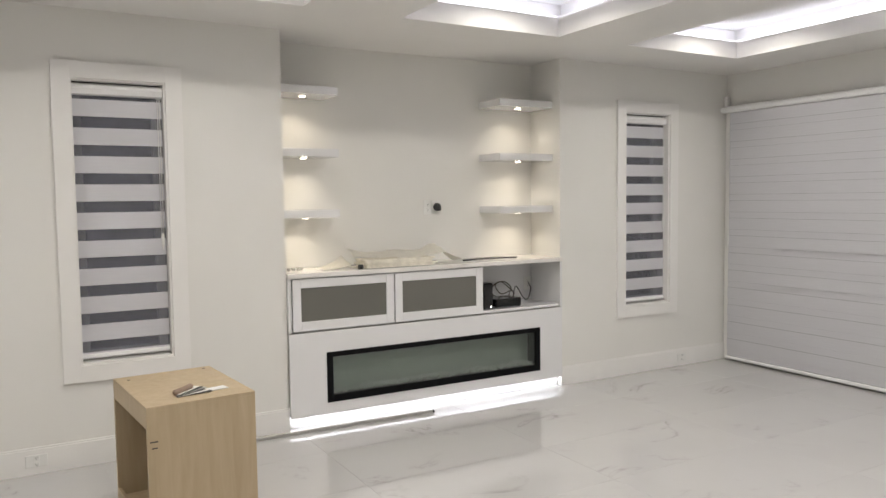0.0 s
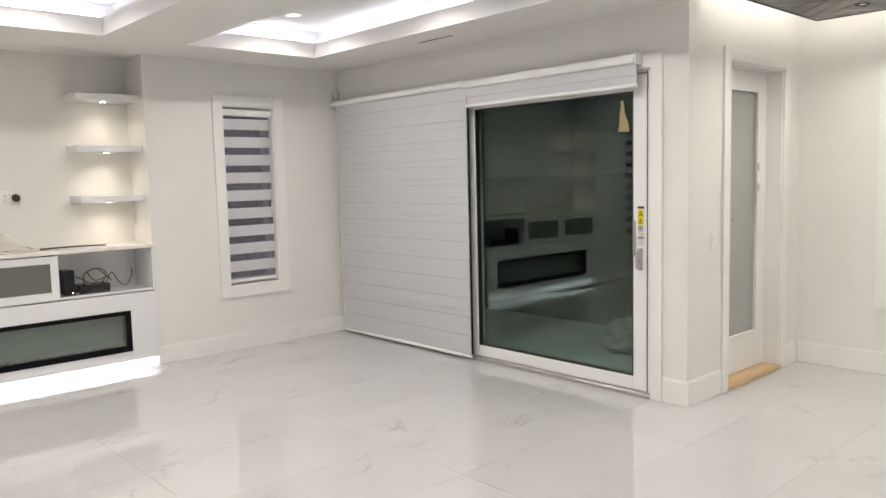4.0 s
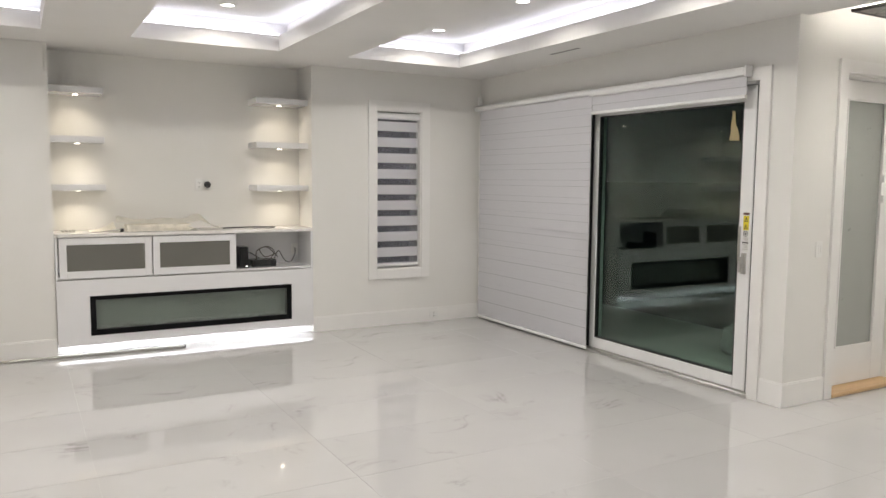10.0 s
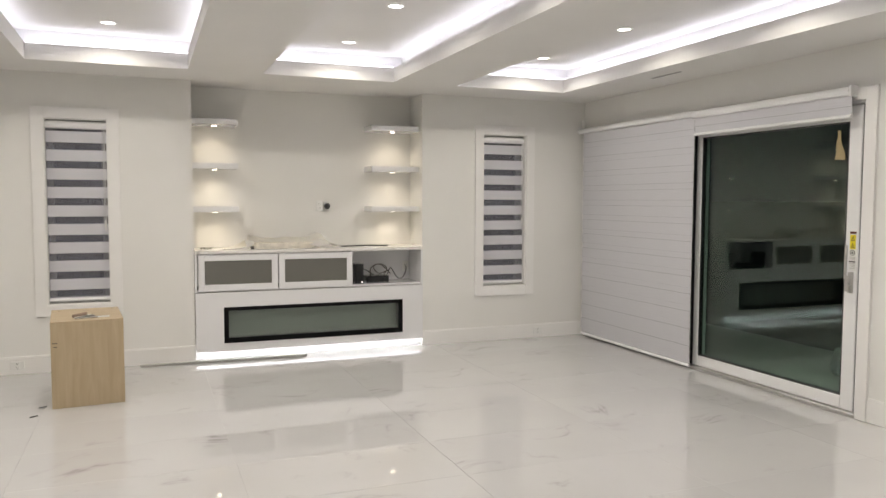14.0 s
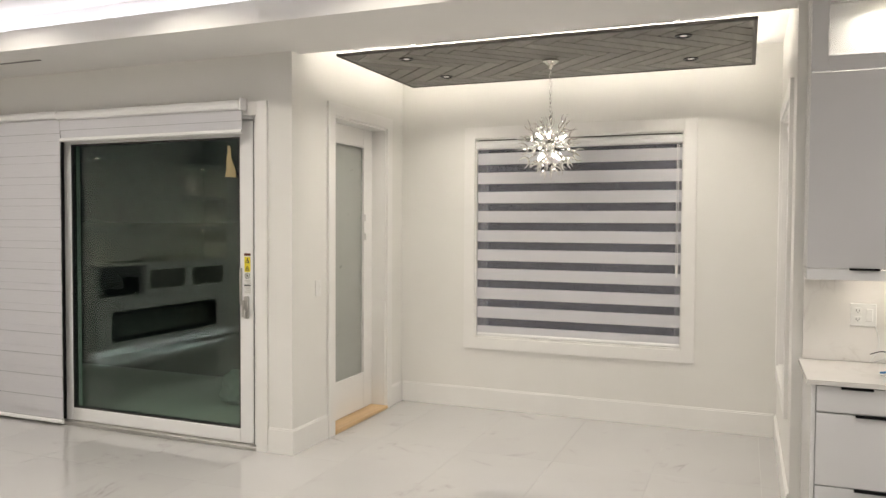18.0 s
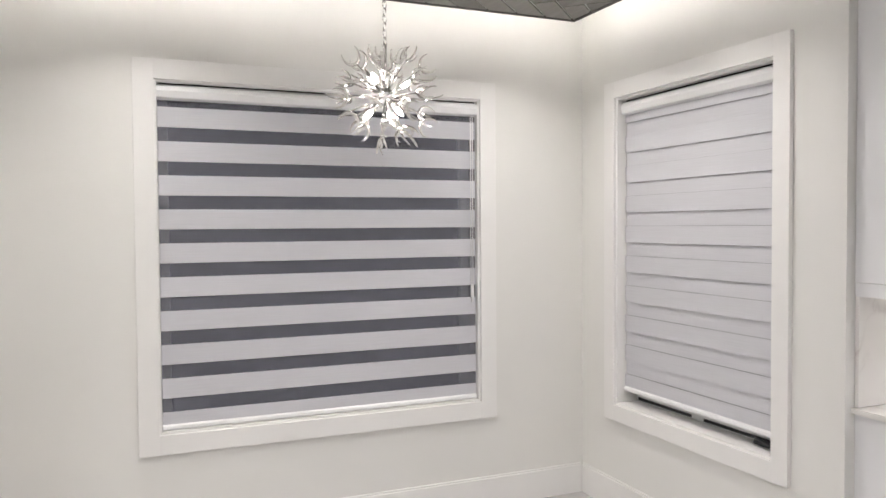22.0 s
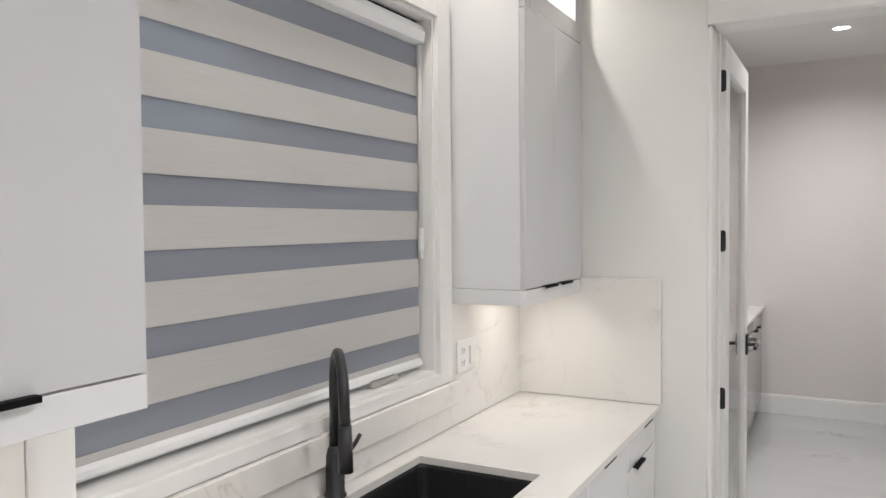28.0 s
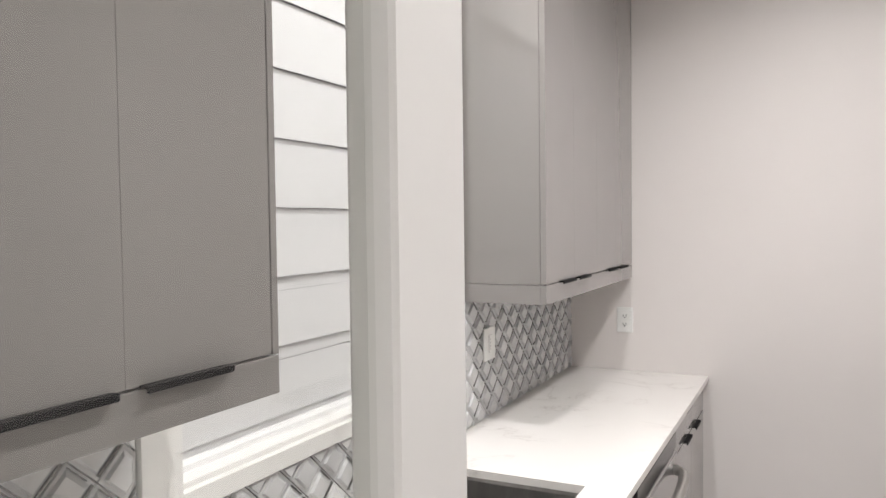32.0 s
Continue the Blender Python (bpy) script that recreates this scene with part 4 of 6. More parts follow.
bm = bmesh.new()
add_disc(bm, (-3.915, 0.0, TOPZ + 0.018), 0.017, 0.03, "x", 14)
tagged(linked("end_plug", bm, DARKPLASTIC), "short black plastic plug beside the folded plan", "plug")
paper("paper_sheet", "crumpled cream drawing sheet over a folded plan", sheet_fn, 30, 12)
paper("paper_sheet", "curled cream paper scrap on the cabinet top", flap_fn, 10, 8)
paper("paper_sheet", "flat cream paper under the folded plan", under_fn, 20, 8)
bm = bmesh.new()
add_tube(bm, smooth_path([(-2.96, 0.13, TOPZ + 0.008), (-2.7, 0.12, TOPZ + 0.014), (-2.43, 0.13, TOPZ + 0.008)]), 0.007, 8)
tagged(linked("metal_rod", bm, BLACK, smooth=True), "thin black rod lying on the cabinet top", "rod")
rnd = random.Random(9)
for k in range(4):
    bm = bmesh.new()
    c = Vector((-4.4 + 0.032 * k, 0.18 + rnd.uniform(-0.03, 0.03), TOPZ + 0.0115))
    add_box(bm, c - Vector((0.012, 0.01, 0.0115)), c + Vector((0.014, 0.012, 0.012)), 0.005, 2)
    tagged(linked("metal_fitting", bm, METAL), "small grey metal fitting on the cabinet top", "hardware", "metal fittings")
m = thing("modem", (-2.74, 0.1, 0.716), "upright black modem box in the open compartment", "modem")
bm = bmesh.new()
add_box(bm, (-2.82, 0.04, 0.716), (-2.73, 0.22, 0.93), 0.01, 2)
part("housing", bm, BLACKGLOSS, m)
disc("indicator", (-2.75, 0.039, 0.735), 0.005, 0.003, LIT_LENS, m, "y", 10)
m = thing("set_top_box", (-2.52, 0.14, 0.716), "flat black box with tangled cables behind it", "router")
bm = bmesh.new()
add_box(bm, (-2.69, 0.05, 0.722), (-2.44, 0.23, 0.79), 0.008, 2)
part("housing", bm, BLACKGLOSS, m)
for k in range(4):
    disc("foot", (-2.68 + 0.23 * (k % 2), 0.07 + 0.14 * (k // 2), 0.719), 0.01, 0.008, DARKPLASTIC, m)
CABLE_W = plain("pale_cable", (0.07, 0.055, 0.035), 0.5, var=0.1, bump=0.0)
for k, (pts, mat) in enumerate((
        ([(-2.45, 0.23, 0.78), (-2.4, 0.26, 0.85), (-2.45, 0.3, 0.9), (-2.55, 0.28, 0.88), (-2.5, 0.26, 0.8), (-2.38, 0.27, 0.83)], CABLE_W),
        ([(-2.6, 0.23, 0.77), (-2.58, 0.28, 0.86), (-2.48, 0.3, 0.9), (-2.4, 0.28, 0.84), (-2.36, 0.26, 0.79)], CABLE_W),
        ([(-2.42, 0.2, 0.78), (-2.36, 0.24, 0.86), (-2.3, 0.22, 0.76), (-2.22, 0.26, 0.74), (-2.16, 0.3, 0.82), (-2.14, 0.36, 0.86), (-2.13, 0.375, 0.86)], DARKPLASTIC),
        ([(-2.7, 0.2, 0.86), (-2.64, 0.27, 0.84), (-2.56, 0.29, 0.79), (-2.5, 0.27, 0.76)], DARKPLASTIC))):
    bm = bmesh.new()
    add_tube(bm, smooth_path(pts, 8), 0.0045, 6)
    tagged(linked("cable", bm, mat, smooth=True), "loose cable looped behind the black boxes", "cable", "cables")
pl = outlet(Face("y", 0.38, 1), -2.14, 0.86, "white outlet in the open compartment")

# plywood box by the window
b = thing("plywood_box", (-5.392, -1.05, 0.0), "birch plywood box with one open side", "box")
BX0, BX1, BY0, BY1, BH, TK = -5.652, -5.132, -1.4085, -0.6915, 0.676, 0.018
box("top_panel", (BX0, BY0, BH - TK), (BX1, BY1, BH), PLY, b, 0.0015)
box("front_panel", (BX0, BY0, 0.0), (BX1, BY0 + TK, BH - TK), PLY, b, 0.0015)
box("back_panel", (BX0, BY1 - TK, 0.0), (BX1, BY1, BH - TK), PLY, b, 0.0015)
box("closed_side", (BX1 - TK, BY0 + TK, 0.0), (BX1, BY1 - TK, BH - TK), PLY, b, 0.0015)
box("upper_rail", (BX0, BY0 + TK, BH - 0.105), (BX0 + TK, BY1 - TK, BH - TK), PLY, b, 0.0015)
box("lower_rail", (BX0, BY0 + TK, 0.0), (BX0 + TK, BY1 - TK, 0.08), PLY, b, 0.0015)
box("inner_bottom", (BX0 + TK, BY0 + TK, 0.02), (BX1 - TK, BY1 - TK, 0.038), PLY, b, 0)
boxes("staple", [((BX0 + 0.012, BY0 - 0.001, 0.508), (BX0 + 0.048, BY0 + 0.002, 0.514)), ((BX0 + 0.02, BY0 - 0.0008, 0.478), (BX0 + 0.045, BY0 + 0.002, 0.484))], DARKWOOD, b, 0)
bm = bmesh.new()
add_disc(bm, (BX0 + 0.06, BY1 - 0.09, BH + 0.0006), 0.008, 0.002, seg=12)
add_disc(bm, (BX1 - 0.05, BY1 - 0.05, BH + 0.0006), 0.008, 0.002, seg=12)
part("knot", bm, DARKWOOD, b)
b.rotation_euler = (0, 0, radians(5))
f = thing("swatch_fan", (-5.36, -1.26, BH), "fan of dark edged fabric swatch cards on the box", "swatches")
rnd = random.Random(3)
for k in range(6):
    bm = bmesh.new()
    add_box(bm, (-0.012, -0.016, 0), (0.16 - 0.01 * (k % 3), 0.016, 0.0022), 0.0008)
    m = Matrix.Translation((-5.45, -1.3, BH + 0.001 + 0.0026 * k)) @ Matrix.Rotation(radians(8 + 7 * k), 4, "Z") @ Matrix.Rotation(radians(-1.5), 4, "Y")
    bmesh.ops.transform(bm, matrix=m, verts=bm.verts)
    part("card", bm, (DARKPLASTIC, PAPER, DARKPLASTIC, METAL, DARKPLASTIC, PAPER)[k], f)
bm = bmesh.new()
add_tube(bm, [(-5.47, -1.3, BH + 0.022), (-5.38, -1.235, BH + 0.03)], 0.014, 10)
part("roll", bm, plain("brown_card", (0.3, 0.22, 0.17), 0.7, var=0.1, bump=0.1), f, smooth=True)
disc("screw_post", (-5.38, -1.235, BH + 0.03), 0.006, 0.02, BLACK, f)
f = thing("swatch_tag", (-5.27, -1.24, BH), "white paper tag lying on the plywood box", "tag")
bm = bmesh.new()
add_box(bm, (-0.055, -0.03, 0), (0.055, 0.03, 0.004), 0.001)
bmesh.ops.transform(bm, matrix=Matrix.Translation((-5.26, -1.24, BH + 0.001)) @ Matrix.Rotation(radians(12), 4, "Z"), verts=bm.verts)
part("tag", bm, PLASTIC, f)
f = thing("aluminium_rail", (-4.2, -0.1, 0.0), "long grey aluminium rail lying on the floor", "rail")
bm = bmesh.new()
add_box(bm, (-5.0, -0.125, 0.0), (-3.405, -0.095, 0.026), 0.006, 2)
bmesh.ops.rotate(bm, verts=bm.verts, cent=(-4.2, -0.11, 0), matrix=Matrix.Rotation(radians(-1.5), 3, "Z"))
part("rail", bm, METAL, f)
box("end_plug", (-3.404, -0.155, 0.002), (-3.398, -0.128, 0.025), DARKPLASTIC, f, 0.002)
for k, (x, y) in enumerate(((-5.72, -1.36), (-5.75, -1.62))):
    bm = bmesh.new()
    add_tube(bm, smooth_path([(x, y, 0.004), (x + 0.03, y + 0.01, 0.006), (x + 0.05, y + 0.03, 0.004)]), 0.004, 6)
    tagged(linked("wire_scrap", bm, DARKPLASTIC, smooth=True), "short dark wire scrap on the marble floor", "scrap", "wire scraps")

# ---- nook ----
PX0, PX1, PY0, PY1, PZ = 0.255, 1.572, -7.05, -4.308, 2.785
pan = thing("ceiling_panel", ((PX0 + PX1) / 2, (PY0 + PY1) / 2, PZ), "hanging grey herringbone wood ceiling panel with dark edging", "ceiling panel")
box("core", (PX0 + 0.3, PY0 + 0.3, PZ + 0.02), (PX1 - 0.3, PY1 - 0.3, PZ + 0.07), TRIM, pan, 0)
box("carrier_board", (PX0 + 0.02, PY0 + 0.02, PZ + 0.012), (PX1 - 0.02, PY1 - 0.02, PZ + 0.02), TRIM, pan, 0)
e = 0.026
box("edge_board", (PX0, PY0, PZ), (PX0 + e, PY1, PZ + 0.024), DARKWOOD, pan, 0.003)
box("edge_board", (PX1 - e, PY0, PZ), (PX1, PY1, PZ + 0.024), DARKWOOD, pan, 0.003)
box("edge_board", (PX0 + e, PY0, PZ), (PX1 - e, PY0 + e, PZ + 0.024), DARKWOOD, pan, 0.003)
box("edge_board", (PX0 + e, PY1 - e, PZ), (PX1 - e, PY1, PZ + 0.024), DARKWOOD, pan, 0.003)
boxes("hanger", [((x, y, PZ + 0.07), (x + 0.03, y + 0.03, 2.98)) for x in (0.5, 1.25) for y in (-6.6, -4.8)], TRIM, pan, 0)


def clip_poly(poly, x0, x1, y0, y1):
    for ax, lim, sign in ((0, x0, 1), (0, x1, -1), (1, y0, 1), (1, y1, -1)):
        out = []
        for i, p in enumerate(poly):
            q = poly[(i + 1) % len(poly)]
            a, b = sign * (p[ax] - lim), sign * (q[ax] - lim)
            if a >= 0:
                out.append(p)
            if (a >= 0) != (b >= 0):
                t = a / (a - b)
                out.append((p[0] + (q[0] - p[0]) * t, p[1] + (q[1] - p[1]) * t))
        poly = out
        if len(poly) < 3:
            return []
    return poly


bm = bmesh.new()
PW, PL = 0.125, 0.625
cs, sn = math.cos(radians(45)), math.sin(radians(45))
ctr = ((PX0 + PX1) / 2, (PY0 + PY1) / 2)
for i in range(-16, 17):
    for j in range(-6, 7):
        for kind in (0, 1):
            if kind == 0:
                x, y, w, h = i * PW + j * 2 * PL, i * PW, PL, PW
            else:
                x, y, w, h = i * PW + j * 2 * PL + PL, i * PW - PL + PW, PW, PL
            g = 0.005
            r = [(x + g, y + g), (x + w - g, y + g), (x + w - g, y + h - g), (x + g, y + h - g)]
            r = [(ctr[0] + a * cs - b * sn, ctr[1] + a * sn + b * cs) for a, b in r]
            r = clip_poly(r, PX0 + e, PX1 - e, PY0 + e, PY1 - e)
            if len(r) < 3:
                continue
            lo = [bm.verts.new((a, b, PZ + 0.004)) for a, b in r]
            hi = [bm.verts.new((a, b, PZ + 0.012)) for a, b in r]
            bm.faces.new(lo)
            for k in range(len(r)):
                bm.faces.new((lo[k], lo[(k + 1) % len(r)], hi[(k + 1) % len(r)], hi[k]))
part("plank_field", bm, GREYWOOD, pan, "grey herringbone planks")
for x, y in ((0.51, -4.735), (1.21, -4.765), (0.51, -6.625), (1.205, -6.625)):
    lamp = downlight((x, y, PZ + 0.003), BLACK, "recessed downlight with a black trim in the wood panel", "panel downlights", PANEL_SPOT, LED_SOFT, r=0.042, spread=125, lens=LIT_DIM, eye=0.5)
    disc("baffle", (x, y, PZ + 0.003), 0.04, 0.0015, BLACK, lamp)
strip = thing("cove_light_strip", ((PX0 + PX1) / 2, (PY0 + PY1) / 2, PZ + 0.026), "warm white light strip on top of the wood panel", "strip light")
zz = PZ + 0.026
box("long_run", (PX0 + 0.03, PY0, zz), (PX0 + 0.05, PY1, zz + 0.006), LIT_NOOK, strip, 0)
box("long_run", (PX1 - 0.017, PY0 + 0.017, zz), (PX1 - 0.002, PY1 - 0.017, zz + 0.008), LIT_NOOK, strip, 0)
box("short_run", (PX0 + 0.05, PY0 + 0.002, zz), (PX1 - 0.002, PY0 + 0.017, zz + 0.008), LIT_NOOK, strip, 0)
box("short_run", (PX0 + 0.05, PY1 - 0.017, zz), (PX1 - 0.002, PY1 - 0.002, zz + 0.008), LIT_NOOK, strip, 0)

# chandelier
CH = Vector((0.9, -5.69, 2.178))
ch = thing("chandelier", (CH.x, CH.y, PZ), "chrome burst chandelier of beaded crescent arms with candle bulbs", "chandelier")
bm = bmesh.new()
for r1, r2, z, h in ((0.058, 0.058, PZ - 0.004, 0.012), (0.05, 0.03, PZ - 0.02, 0.02), (0.018, 0.012, PZ - 0.045, 0.035)):
    bmesh.ops.create_cone(bm, cap_ends=True, segments=24, radius1=r2, radius2=r1, depth=h, matrix=Matrix.Translation((CH.x, CH.y, z)))
part("canopy", bm, CHROME_ARM, ch, smooth=False)
bm = bmesh.new()
z, k = PZ - 0.06, 0
while z > CH.z + 0.2:
    ring = [(0.009 * math.cos(a), 0.0, 0.018 * math.sin(a)) for a in (6.2832 * q / 12 for q in range(13))]
    rot = Matrix.Rotation(radians(90 * (k % 2) + 20), 3, "Z")
    add_tube(bm, [Vector((CH.x, CH.y, z - 0.018)) + rot @ Vector(p) for p in ring], 0.0024, 5)
    z -= 0.03
    k += 1
part("chain", bm, CHROME, ch, smooth=True)
tube("stem", [(CH.x, CH.y, CH.z + 0.22), (CH.x, CH.y, CH.z)], 0.007, CHROME, ch)
bm = bmesh.new()
bmesh.ops.create_uvsphere(bm, u_segments=16, v_segments=10, radius=0.038, matrix=Matrix.Translation(CH))
part("hub", bm, CHROME, ch, smooth=True)
rnd = random.Random(11)


def horn(r, turn):
    """The middle line and the taper of one crescent, open outwards, on the end of its stem."""
    rad, half = r.uniform(0.032, 0.046), r.uniform(1.8, 2.5)
    bend = r.uniform(-0.02, 0.02)
    pts, tp = [], []
    n = 22
    for q in range(n + 1):
        u = 2 * q / n - 1
        f = half * u
        x, y, z = rad * math.sin(f), bend * u * u, rad * (1 - math.cos(f))
        pts.append(Vector((x * math.cos(turn) - y * math.sin(turn), x * math.sin(turn) + y * math.cos(turn), z)))
        tp.append((1 - abs(u) ** 1.8) * 0.85 + 0.2)
    return pts, tp


def finish(name, bm, mat, smooth):
    me = bpy.data.meshes.new(name)
    bmesh.ops.recalc_face_normals(bm, faces=bm.faces)
    bm.to_mesh(me)
    bm.free()
    me.materials.append(mat)
    for p in me.polygons:
        p.use_smooth = smooth
    return me


def arm_meshes(seed):
    """A thin straight stem with one or two tapered crescents, and the crystal beads set along them."""
    r = random.Random(seed)
    bm, beads = bmesh.new(), bmesh.new()
    reach = r.uniform(0.135, 0.178)
    add_tube(bm, [(0, 0, 0.03), (0, 0, reach + 0.003)], 0.0032, 7)
    turn = r.uniform(0, 3)
    for k in range(2 if seed % 3 else 1):
        pts, tp = horn(r, turn + 1.3 * k)
        pts = [p + Vector((0, 0, reach - 0.012 * k)) for p in pts]
        add_tube(bm, pts, 0.0052, 7, tp)
        for q in range(1, len(pts) - 1):
            d = (pts[q + 1] - pts[q - 1]).normalized()
            inward = (Vector((0, 0, reach + 0.045)) - pts[q]).normalized()
            side = d.cross(inward)
            for w in (-1, 1):
                c = pts[q] + inward * 0.0048 * tp[q] + side * w * 0.0036 * tp[q]
                bmesh.ops.create_icosphere(beads, subdivisions=1, radius=0.0022 + 0.0012 * tp[q], matrix=Matrix.Translation(c))
    return finish("arm", bm, CHROME_ARM, True), finish("crystal_inlay", beads, CRYSTAL_BEAD, False)


CRYSTAL_BEAD = plain("crystal_beads", (0.8, 0.78, 0.74), 0.12, var=0.08, scale=60, bump=0.0, coat=1.0)
arms = [arm_meshes(s) for s in range(7)]
N = 36
for k in range(N):
    zc = 1 - 2 * (k + 0.5) / N
    a = 2.39996 * k
    d = Vector((math.sqrt(1 - zc * zc) * math.cos(a), math.sqrt(1 - zc * zc) * math.sin(a), zc))
    ob = new("arm", arms[k % 7][0])
    ob.parent = ch
    ob.rotation_mode = "QUATERNION"
    ob.rotation_quaternion = d.to_track_quat("Z", "Y") @ Euler((0, 0, rnd.uniform(0, 6))).to_quaternion()
    ob.location = CH - Vector((CH.x, CH.y, PZ))
    ob.scale = (1.08, 1.08, 1.08)
    row = new("crystal_inlay", arms[k % 7][1])
    row.parent = ob
    tagged(row, "clear crystal beads")
for d in ((0.6, 0.2, 0.6), (-0.5, 0.55, 0.55), (0.05, -0.8, 0.5), (0.55, -0.35, -0.65), (-0.6, -0.3, -0.6), (0.1, 0.6, -0.65)):
    d = Vector(d).normalized()
    tube("bulb_holder", [CH + d * 0.03, CH + d * 0.085], 0.006, CHROME, ch)
    bm = bmesh.new()
    turn = Matrix.Translation(CH + d * 0.108) @ d.to_track_quat("Z", "Y").to_matrix().to_4x4()
    # candle bulb: a swelling body drawn out to a point
    prof = ((0.005, -0.024), (0.0095, -0.014), (0.0105, -0.004), (0.0085, 0.008), (0.004, 0.02), (0.001, 0.028))
    rings = [[bm.verts.new(turn @ Vector((r * math.cos(6.2832 * k / 10), r * math.sin(6.2832 * k / 10), h))) for k in range(10)] for r, h in prof]
    for p, q in zip(rings, rings[1:]):
        for k in range(10):
            bm.faces.new((p[k], p[(k + 1) % 10], q[(k + 1) % 10], q[k]))
    bm.faces.new(rings[0][::-1])
    bm.faces.new(rings[-1])
    part("bulb", bm, LIT_CRYSTAL, ch, "small glowing candle bulb", smooth=True)

# ---- pendant lamp over the kitchen side ----
PC = Vector((-3.82, -7.645, 1.735))
pd = thing("pendant_lamp", (PC.x, PC.y, TOP), "black dome pendant lamp with a white inside", "pendant lamp")


def lathe(name, prof, c, mat, parent, n=36, label=""):
    bm = bmesh.new()
    rows = [[bm.verts.new((c[0] + r * math.cos(6.2832 * k / n), c[1] + r * math.sin(6.2832 * k / n), c[2] + h)) for k in range(n)] for r, h in prof]
    for p, q in zip(rows, rows[1:]):
        for k in range(n):
            bm.faces.new((p[k], p[(k + 1) % n], q[(k + 1) % n], q[k]))
    return part(name, bm, mat, parent, label, smooth=True)


lathe("shade", [(0.022, 0.27), (0.05, 0.262), (0.1, 0.235), (0.145, 0.175), (0.17, 0.1), (0.184, 0.03)], PC, BLACK, pd)
lathe("rim", [(0.184, 0.03), (0.2, 0.026), (0.203, 0.0), (0.198, -0.005), (0.187, -0.005), (0.184, -0.002)], PC, BLACK, pd)
lathe("inner_reflector", [(0.184, -0.002), (0.179, 0.035), (0.168, 0.095), (0.143, 0.17), (0.098, 0.228), (0.02, 0.255)], PC, plain("reflector_white", (0.8, 0.79, 0.75), 0.4, bump=0.0), pd)
for k in range(4):
    a = radians(100 + 90 * k)
    box("rim_clip", (PC.x + 0.206 * math.cos(a) - 0.006, PC.y + 0.206 * math.sin(a) - 0.006, PC.z + 0.003), (PC.x + 0.206 * math.cos(a) + 0.006, PC.y + 0.206 * math.sin(a) + 0.006, PC.z + 0.02), BLACK, pd, 0.002)
tube("stem", [(PC.x, PC.y, PC.z + 0.26), (PC.x, PC.y, TOP - 0.02)], 0.008, BLACK, pd)
disc("canopy", (PC.x, PC.y, TOP - 0.012), 0.06, 0.024, BLACK, pd)
bm = bmesh.new()
bmesh.ops.create_uvsphere(bm, u_segments=12, v_segments=8, radius=0.03, matrix=Matrix.Translation(PC + Vector((0, 0, 0.13))))
part("bulb", bm, LIT_BULB, pd, smooth=True)

# ---- kitchen ----
KF, KB = -0.62, -0.04           # front and back of the base units
Y0, Y1 = -7.29, -10.148
HL = 0.13


def edge_pull(parent, x, y, z, length=HL):
    bm = bmesh.new()
    add_box(bm, (x - 0.014, y - length / 2, z - 0.003), (x + 0.002, y + length / 2, z + 0.001), 0.001)
    add_box(bm, (x - 0.016, y - length / 2, z - 0.009), (x - 0.012, y + length / 2, z + 0.001), 0.001)
    return part("handle", bm, MATTE, parent, "black edge pull")


def base_cabinet(y0, y1, fronts, mat, label, group, front_x=KF, back=KB, top=0.89):
    """fronts: rows of (y0, y1, z0, z1, handle y)"""
    c = thing("base_cabinet", ((front_x + back) / 2, (y0 + y1) / 2, 0.0), label, "cabinet", group)
    box("body", (front_x + 0.02, y1, 0.1), (back, y0, top), mat, c, 0.001)
    box("toe_kick", (front_x + 0.06, y1, 0.0), (front_x + 0.075, y0, 0.1), mat, c, 0)
    for a, b, z0, z1, hy in fronts:
        f = box("front", (front_x, b + 0.0015, z0), (front_x + 0.019, a - 0.0015, z1), mat, c, 0.0015)
        if hy is not None:
            edge_pull(f, front_x, hy, z1 + 0.002)
    return c


W = "glossy white base cabinet "
G1 = "kitchen base cabinets"
drawers = base_cabinet(-7.315, -7.75, [(-7.315, -7.75, 0.768, 0.884, -7.48), (-7.315, -7.75, 0.43, 0.761, -7.54), (-7.315, -7.75, 0.105, 0.424, -7.54)], LACQUER, W + "with three drawers and black pulls", G1)
box("end_panel", (KF, -7.313, 0.0), (KB, -7.295, 0.89), LACQUER, drawers, 0.0015)
base_cabinet(-7.75, -8.255, [(-7.75, -8.255, 0.768, 0.884, -7.947), (-7.75, -8.255, 0.43, 0.761, -7.93), (-7.75, -8.255, 0.105, 0.424, -7.98)], LACQUER, W + "with three drawers and black pulls", G1)
base_cabinet(-8.255, -9.27, [(-8.255, -8.762, 0.105, 0.884, -8.615), (-8.762, -9.27, 0.105, 0.884, -8.812)], LACQUER, W + "under the sink with two doors", G1, top=0.66)
base_cabinet(-9.27, -9.73, [(-9.27, -9.73, 0.105, 0.884, -9.46)], LACQUER, W + "with one tall door", G1)
base_cabinet(-9.73, -10.148, [(-9.73, -10.148, 0.768, 0.884, -9.98), (-9.73, -10.148, 0.43, 0.761, -9.865), (-9.73, -10.148, 0.105, 0.424, -9.92)], LACQUER, W + "with three drawers beside the end wall", G1)
SX0, SX1, SY0, SY1 = -0.515, -0.12, -9.155, -8.475
ct = thing("countertop", (-0.34, -8.7, 0.874), "white veined quartz kitchen worktop with a sink cutout", "countertop")
bm = bmesh.new()
x0, x1, y0, y1, z0, z1 = -0.642, KB, Y1, -7.275, 0.892, 0.914


